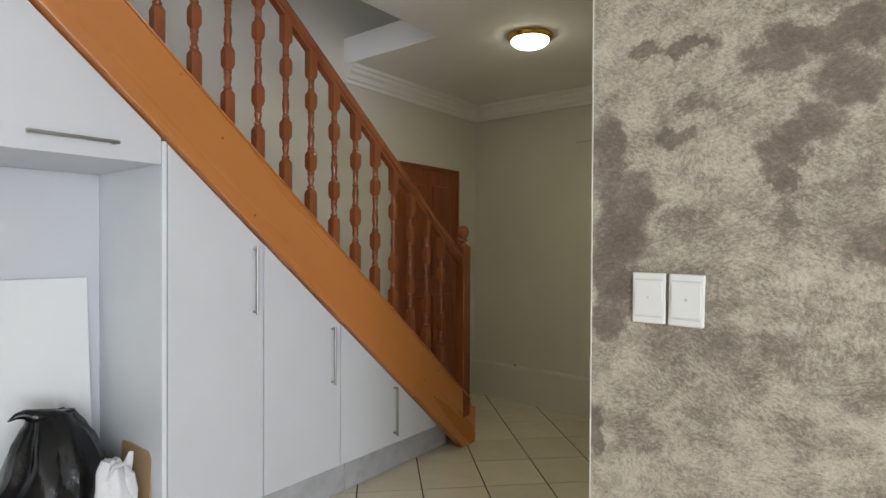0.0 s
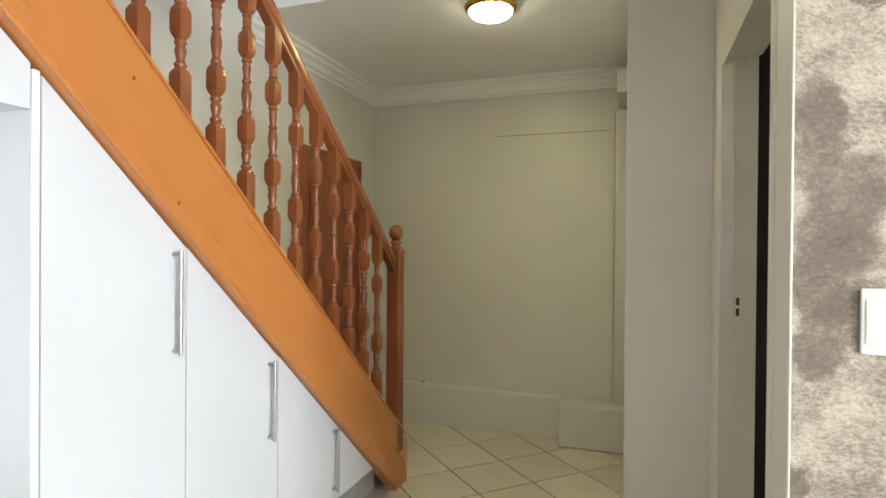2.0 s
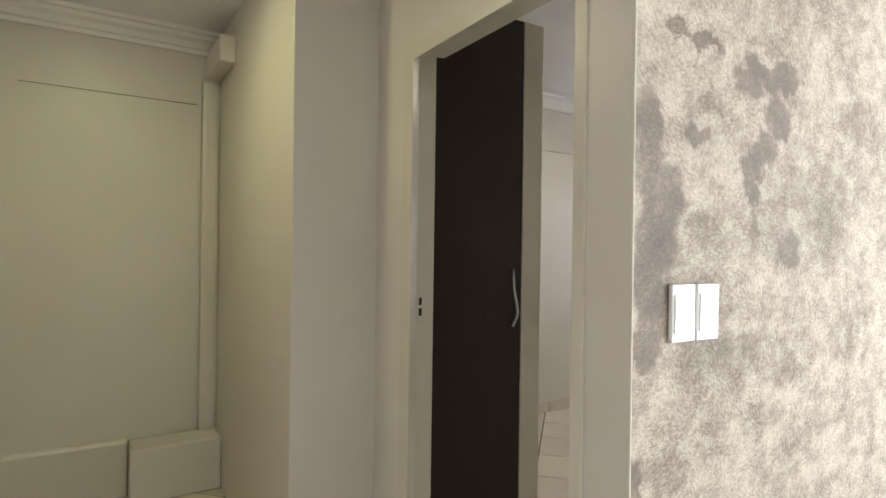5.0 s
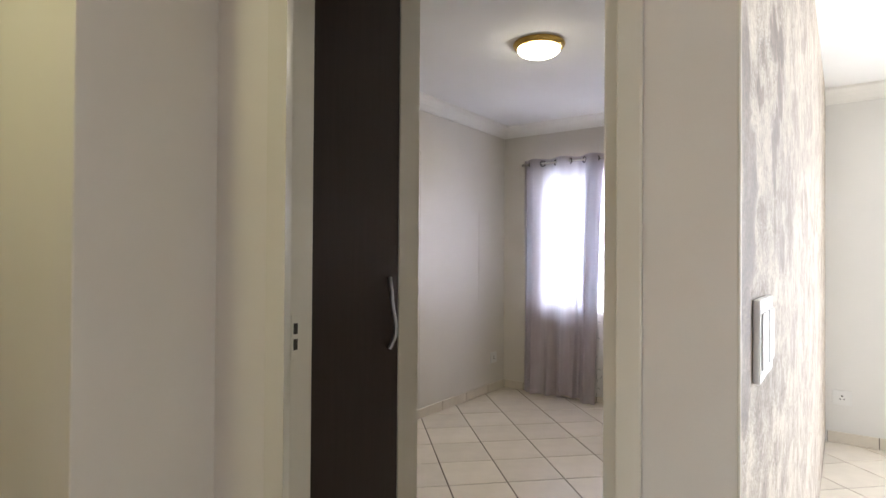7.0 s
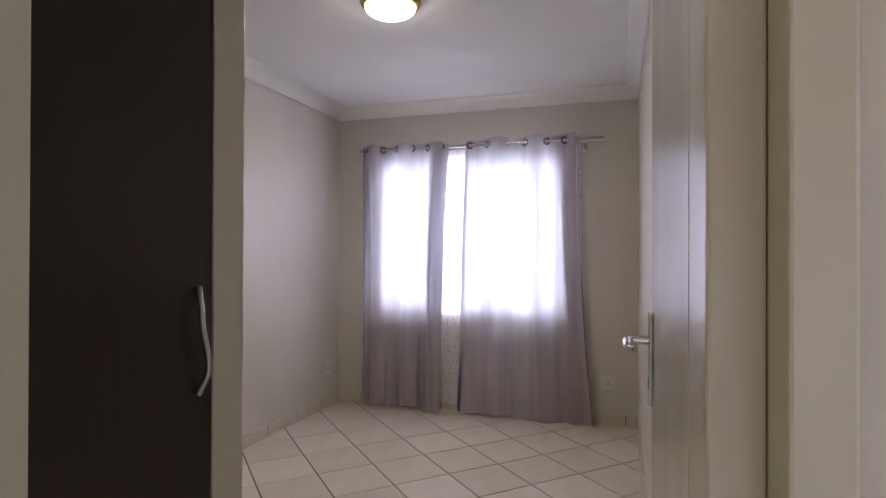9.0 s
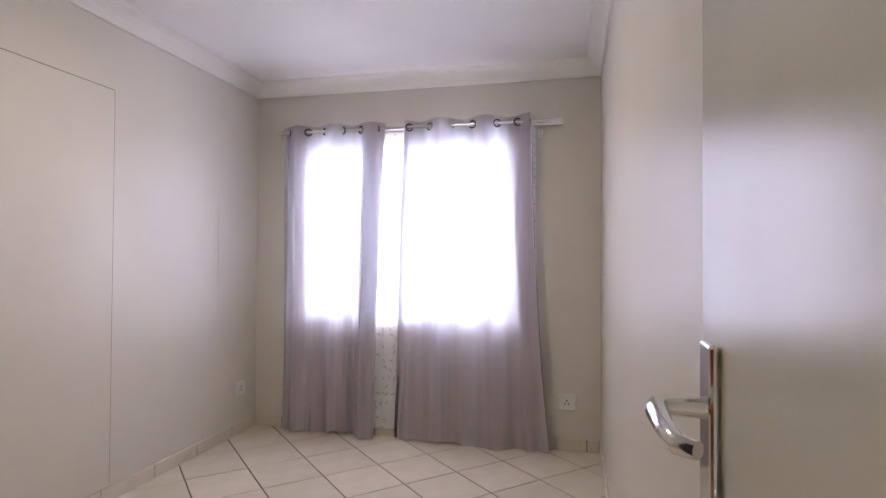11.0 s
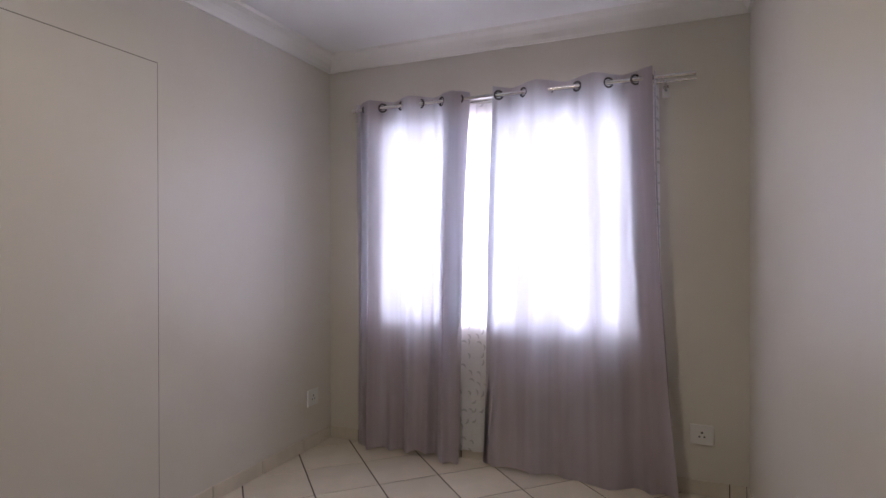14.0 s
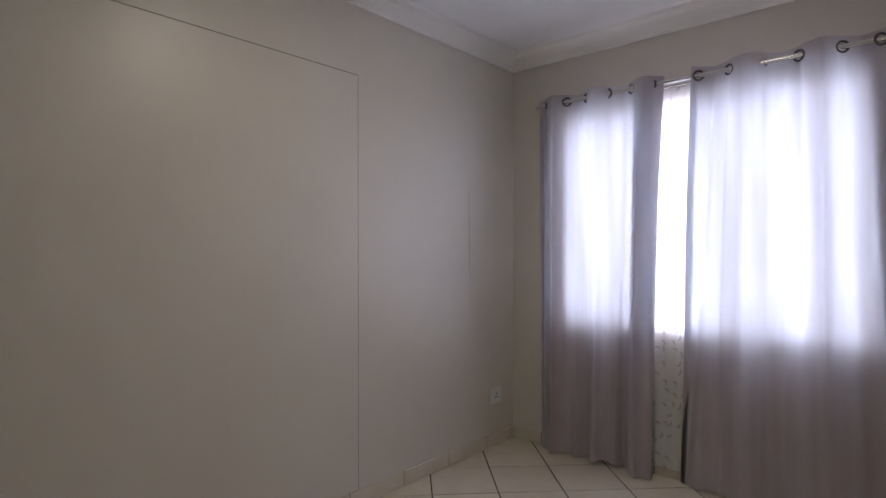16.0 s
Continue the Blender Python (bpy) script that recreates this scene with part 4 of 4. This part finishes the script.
bb = thing("bin_bag", (-1.88, -0.73, 0), "full crumpled black bin bag in the niche", "bin bag")
part("body", sack([(-1.88, -0.71, 0.0, 0.20, 0.21), (-1.88, -0.71, 0.12, 0.235, 0.235), (-1.88, -0.70, 0.28, 0.225, 0.215), (-1.885, -0.685, 0.42, 0.20, 0.178), (-1.89, -0.68, 0.53, 0.16, 0.145), (-1.89, -0.68, 0.61, 0.11, 0.115), (-1.89, -0.69, 0.66, 0.06, 0.085)], 40, 3.1, 0.15), BAG, bb, "", True)
part("tied_end", tube([(-1.89, -0.64, 0.645), (-1.885, -0.70, 0.665), (-1.88, -0.75, 0.69), (-1.88, -0.785, 0.706), (-1.88, -0.81, 0.704), (-1.88, -0.835, 0.69)], [0.03, 0.042, 0.028, 0.018, 0.012, 0.002], 14), BAG, bb, "twisted tied end of the bag", True)
wb = thing("plastic_bag", (-1.72, -0.50, 0), "small white plastic carrier bag beside the bin bag", "plastic bag")
part("body", sack([(-1.73, -0.545, 0.0, 0.085, 0.085), (-1.73, -0.55, 0.14, 0.1, 0.095), (-1.73, -0.55, 0.30, 0.095, 0.088), (-1.73, -0.55, 0.39, 0.07, 0.072), (-1.73, -0.55, 0.45, 0.045, 0.052), (-1.73, -0.55, 0.478, 0.02, 0.03)], 28, 7.7, 0.1), WBAG, wb, "", True)
part("handle_loop", tube([(-1.70, -0.57, 0.44), (-1.69, -0.55, 0.485), (-1.685, -0.52, 0.485), (-1.68, -0.495, 0.44), (-1.68, -0.485, 0.37), (-1.685, -0.49, 0.31)], [0.012, 0.01, 0.009, 0.01, 0.012, 0.012], 8, flat=1.8), WBAG, wb, "", True)
part("handle_ear", tube([(-1.72, -0.50, 0.43), (-1.72, -0.485, 0.475), (-1.72, -0.475, 0.515)], [0.016, 0.012, 0.006], 8, flat=1.6), WBAG, wb, "", True)
cd = solid("cardboard_sheet", boxm(-0.10, 0.14, -0.006, 0.006, 0, 0.505, 0.001), CARD, "folded brown cardboard leaning on the panel", "cardboard")
cd.matrix_basis = pose(-1.80, -0.455, 0.004, -3.5, 0, 4)

# ---- tiled floors, laid diagonally ----
PITCH = 0.502 / math.sqrt(2)
GAP = 0.0075


def clip(poly, x0, x1, y0, y1):
    for ax, lim, keep in ((0, x0, 1), (0, x1, -1), (1, y0, 1), (1, y1, -1)):
        out = []
        for i, p in enumerate(poly):
            q2 = poly[(i + 1) % len(poly)]
            a, b = (p[ax] - lim) * keep, (q2[ax] - lim) * keep
            if a >= 0:
                out.append(p)
            if (a >= 0) != (b >= 0):
                t = a / (a - b)
                out.append((p[0] + t * (q2[0] - p[0]), p[1] + t * (q2[1] - p[1])))
        poly = out
        if len(poly) < 3:
            return []
    return poly


def tile_bm(poly, bm=None):
    """A tile with eased edges; its face lies at z = 0."""
    bm = bm or bmesh.new()
    cx, cy = sum(p[0] for p in poly) / len(poly), sum(p[1] for p in poly) / len(poly)
    e = 0.0022
    low_v = [bm.verts.new((p[0], p[1], -0.008)) for p in poly]
    mid_v = [bm.verts.new((p[0], p[1], -0.0016)) for p in poly]
    top_v = []
    for p in poly:
        d = Vector((cx - p[0], cy - p[1], 0))
        d = d.normalized() * min(e * 1.4, d.length * 0.3)
        top_v.append(bm.verts.new((p[0] + d.x, p[1] + d.y, 0)))
    n = len(poly)
    for a, b in ((low_v, mid_v), (mid_v, top_v)):
        for i in range(n):
            bm.faces.new((a[i], a[(i + 1) % n], b[(i + 1) % n], b[i]))
    bm.faces.new(top_v)
    return bm


def tiles(parent, areas, s0, d0, near):
    half = (PITCH - GAP) / 2 * math.sqrt(2)
    whole = mesh("tile", tile_bm([(half, 0), (0, half), (-half, 0), (0, -half)]), TILE)
    rest = bmesh.new()
    step2 = PITCH * math.sqrt(2)
    done = 0
    for x0, x1, y0, y1 in areas:
        for i in range(-40, 41):
            for j in range(-40, 41):
                s, d = s0 + (i + 0.5) * step2, d0 + (j + 0.5) * step2
                cx, cy = (s + d) / 2, (s - d) / 2
                if not (x0 - half < cx < x1 + half and y0 - half < cy < y1 + half):
                    continue
                sq = [(cx + half, cy), (cx, cy + half), (cx - half, cy), (cx, cy - half)]
                poly = clip(sq, x0, x1, y0, y1)
                if len(poly) < 3:
                    continue
                size = abs(sum(p[0] * r[1] - r[0] * p[1] for p, r in zip(poly, poly[1:] + poly[:1]))) / 2
                if size < 0.0008:
                    continue
                if near(cx, cy):
                    full = x0 < cx - half and cx + half < x1 and y0 < cy - half and cy + half < y1
                    me = whole if full else mesh("tile", tile_bm([(p[0] - cx, p[1] - cy) for p in poly]), TILE)
                    ob = new("tile", me)
                    ob.parent = parent
                    ob.matrix_basis = pose(cx, cy, random.uniform(-0.0004, 0.0004), random.uniform(-0.08, 0.08), random.uniform(-0.08, 0.08))
                else:
                    tile_bm(poly, rest)
                    done += 1
    if done:
        ob = new("tiles_far", mesh("tiles_far", rest, TILE))
        ob.parent = parent
        tagged(ob, kind="stuff")
    else:
        rest.free()


fl = solid("floor", boxm(XL - 0.1, 0.06, -4.3, 2.75, -0.06, -0.0035), GROUT, "cream ceramic floor tiles laid diagonally with brown grout", "floor", "structure")
tiles(fl, [(XL, 0.058, -4.2, YB)], 1.04, -3.225, lambda x, y: y > -1.2)
fl3 = solid("floor_living", boxm(0.0602, XW + 0.2, -4.3, 0.0, -0.06, -0.0035), GROUT, "cream ceramic floor tiles of the living room", "floor", "structure")
tiles(fl3, [(0.0602, XW, -4.2, 0.0)], 1.04, -3.225, lambda x, y: y > -1.6 and x > 1.6)
fl2 = solid("floor_bedroom", boxm(0.0602, XW + 0.2, 0.0005, 2.75, -0.06, -0.0035), GROUT, "cream ceramic bedroom floor tiles laid diagonally with brown grout", "floor", "structure")
tiles(fl2, [(0.0602, XW, YR, YL)], 4.063, 2.062, lambda x, y: True)


def skirting(name, start, along, length, inward, first, label):
    """Tile skirting: pieces set end to end along a wall."""
    base = thing(name, (*start, 0), label, "skirting", kind="structure")
    a, n = Vector((*along, 0)), Vector((*inward, 0))
    pos, size = 0.0, first
    p, q2 = Vector((*start, 0)), Vector((*start, 0)) + a * length + n * 0.006
    (x0, x1), (y0, y1) = sorted((p.x, q2.x)), sorted((p.y, q2.y))
    part("joint_bed", boxm(x0, x1, y0, y1, 0.0005, 0.078), GROUT, base, "dark grout behind the skirting tiles")
    while pos < length - 0.01:
        end = min(pos + size, length)
        p, q2 = Vector((*start, 0)) + a * (pos + 0.0025), Vector((*start, 0)) + a * (end - 0.0025) + n * 0.011
        x0, x1 = sorted((p.x, q2.x))
        y0, y1 = sorted((p.y, q2.y))
        part("skirting_tile", boxm(x0, x1, y0, y1, 0.001, 0.08, 0.0025), SKIRT, base)
        pos, size = end, 0.376
    return base


skirting("baseboard_north", (XW - 0.012, YL), (-1, 0), 3.2, (0, -1), 0.31, "cream tile skirting along the bedroom wall")
skirting("baseboard_east", (XW, YR + 0.012), (0, 1), 2.55, (-1, 0), 0.08, "cream tile skirting under the window")
skirting("baseboard_south", (XW - 0.012, YR), (-1, 0), 3.1, (0, 1), 0.37, "cream tile skirting along the bedroom wall")
skirting("baseboard_living", (XW, -0.012), (0, -1), 1.2, (-1, 0), 0.30, "cream tile skirting in the living room")
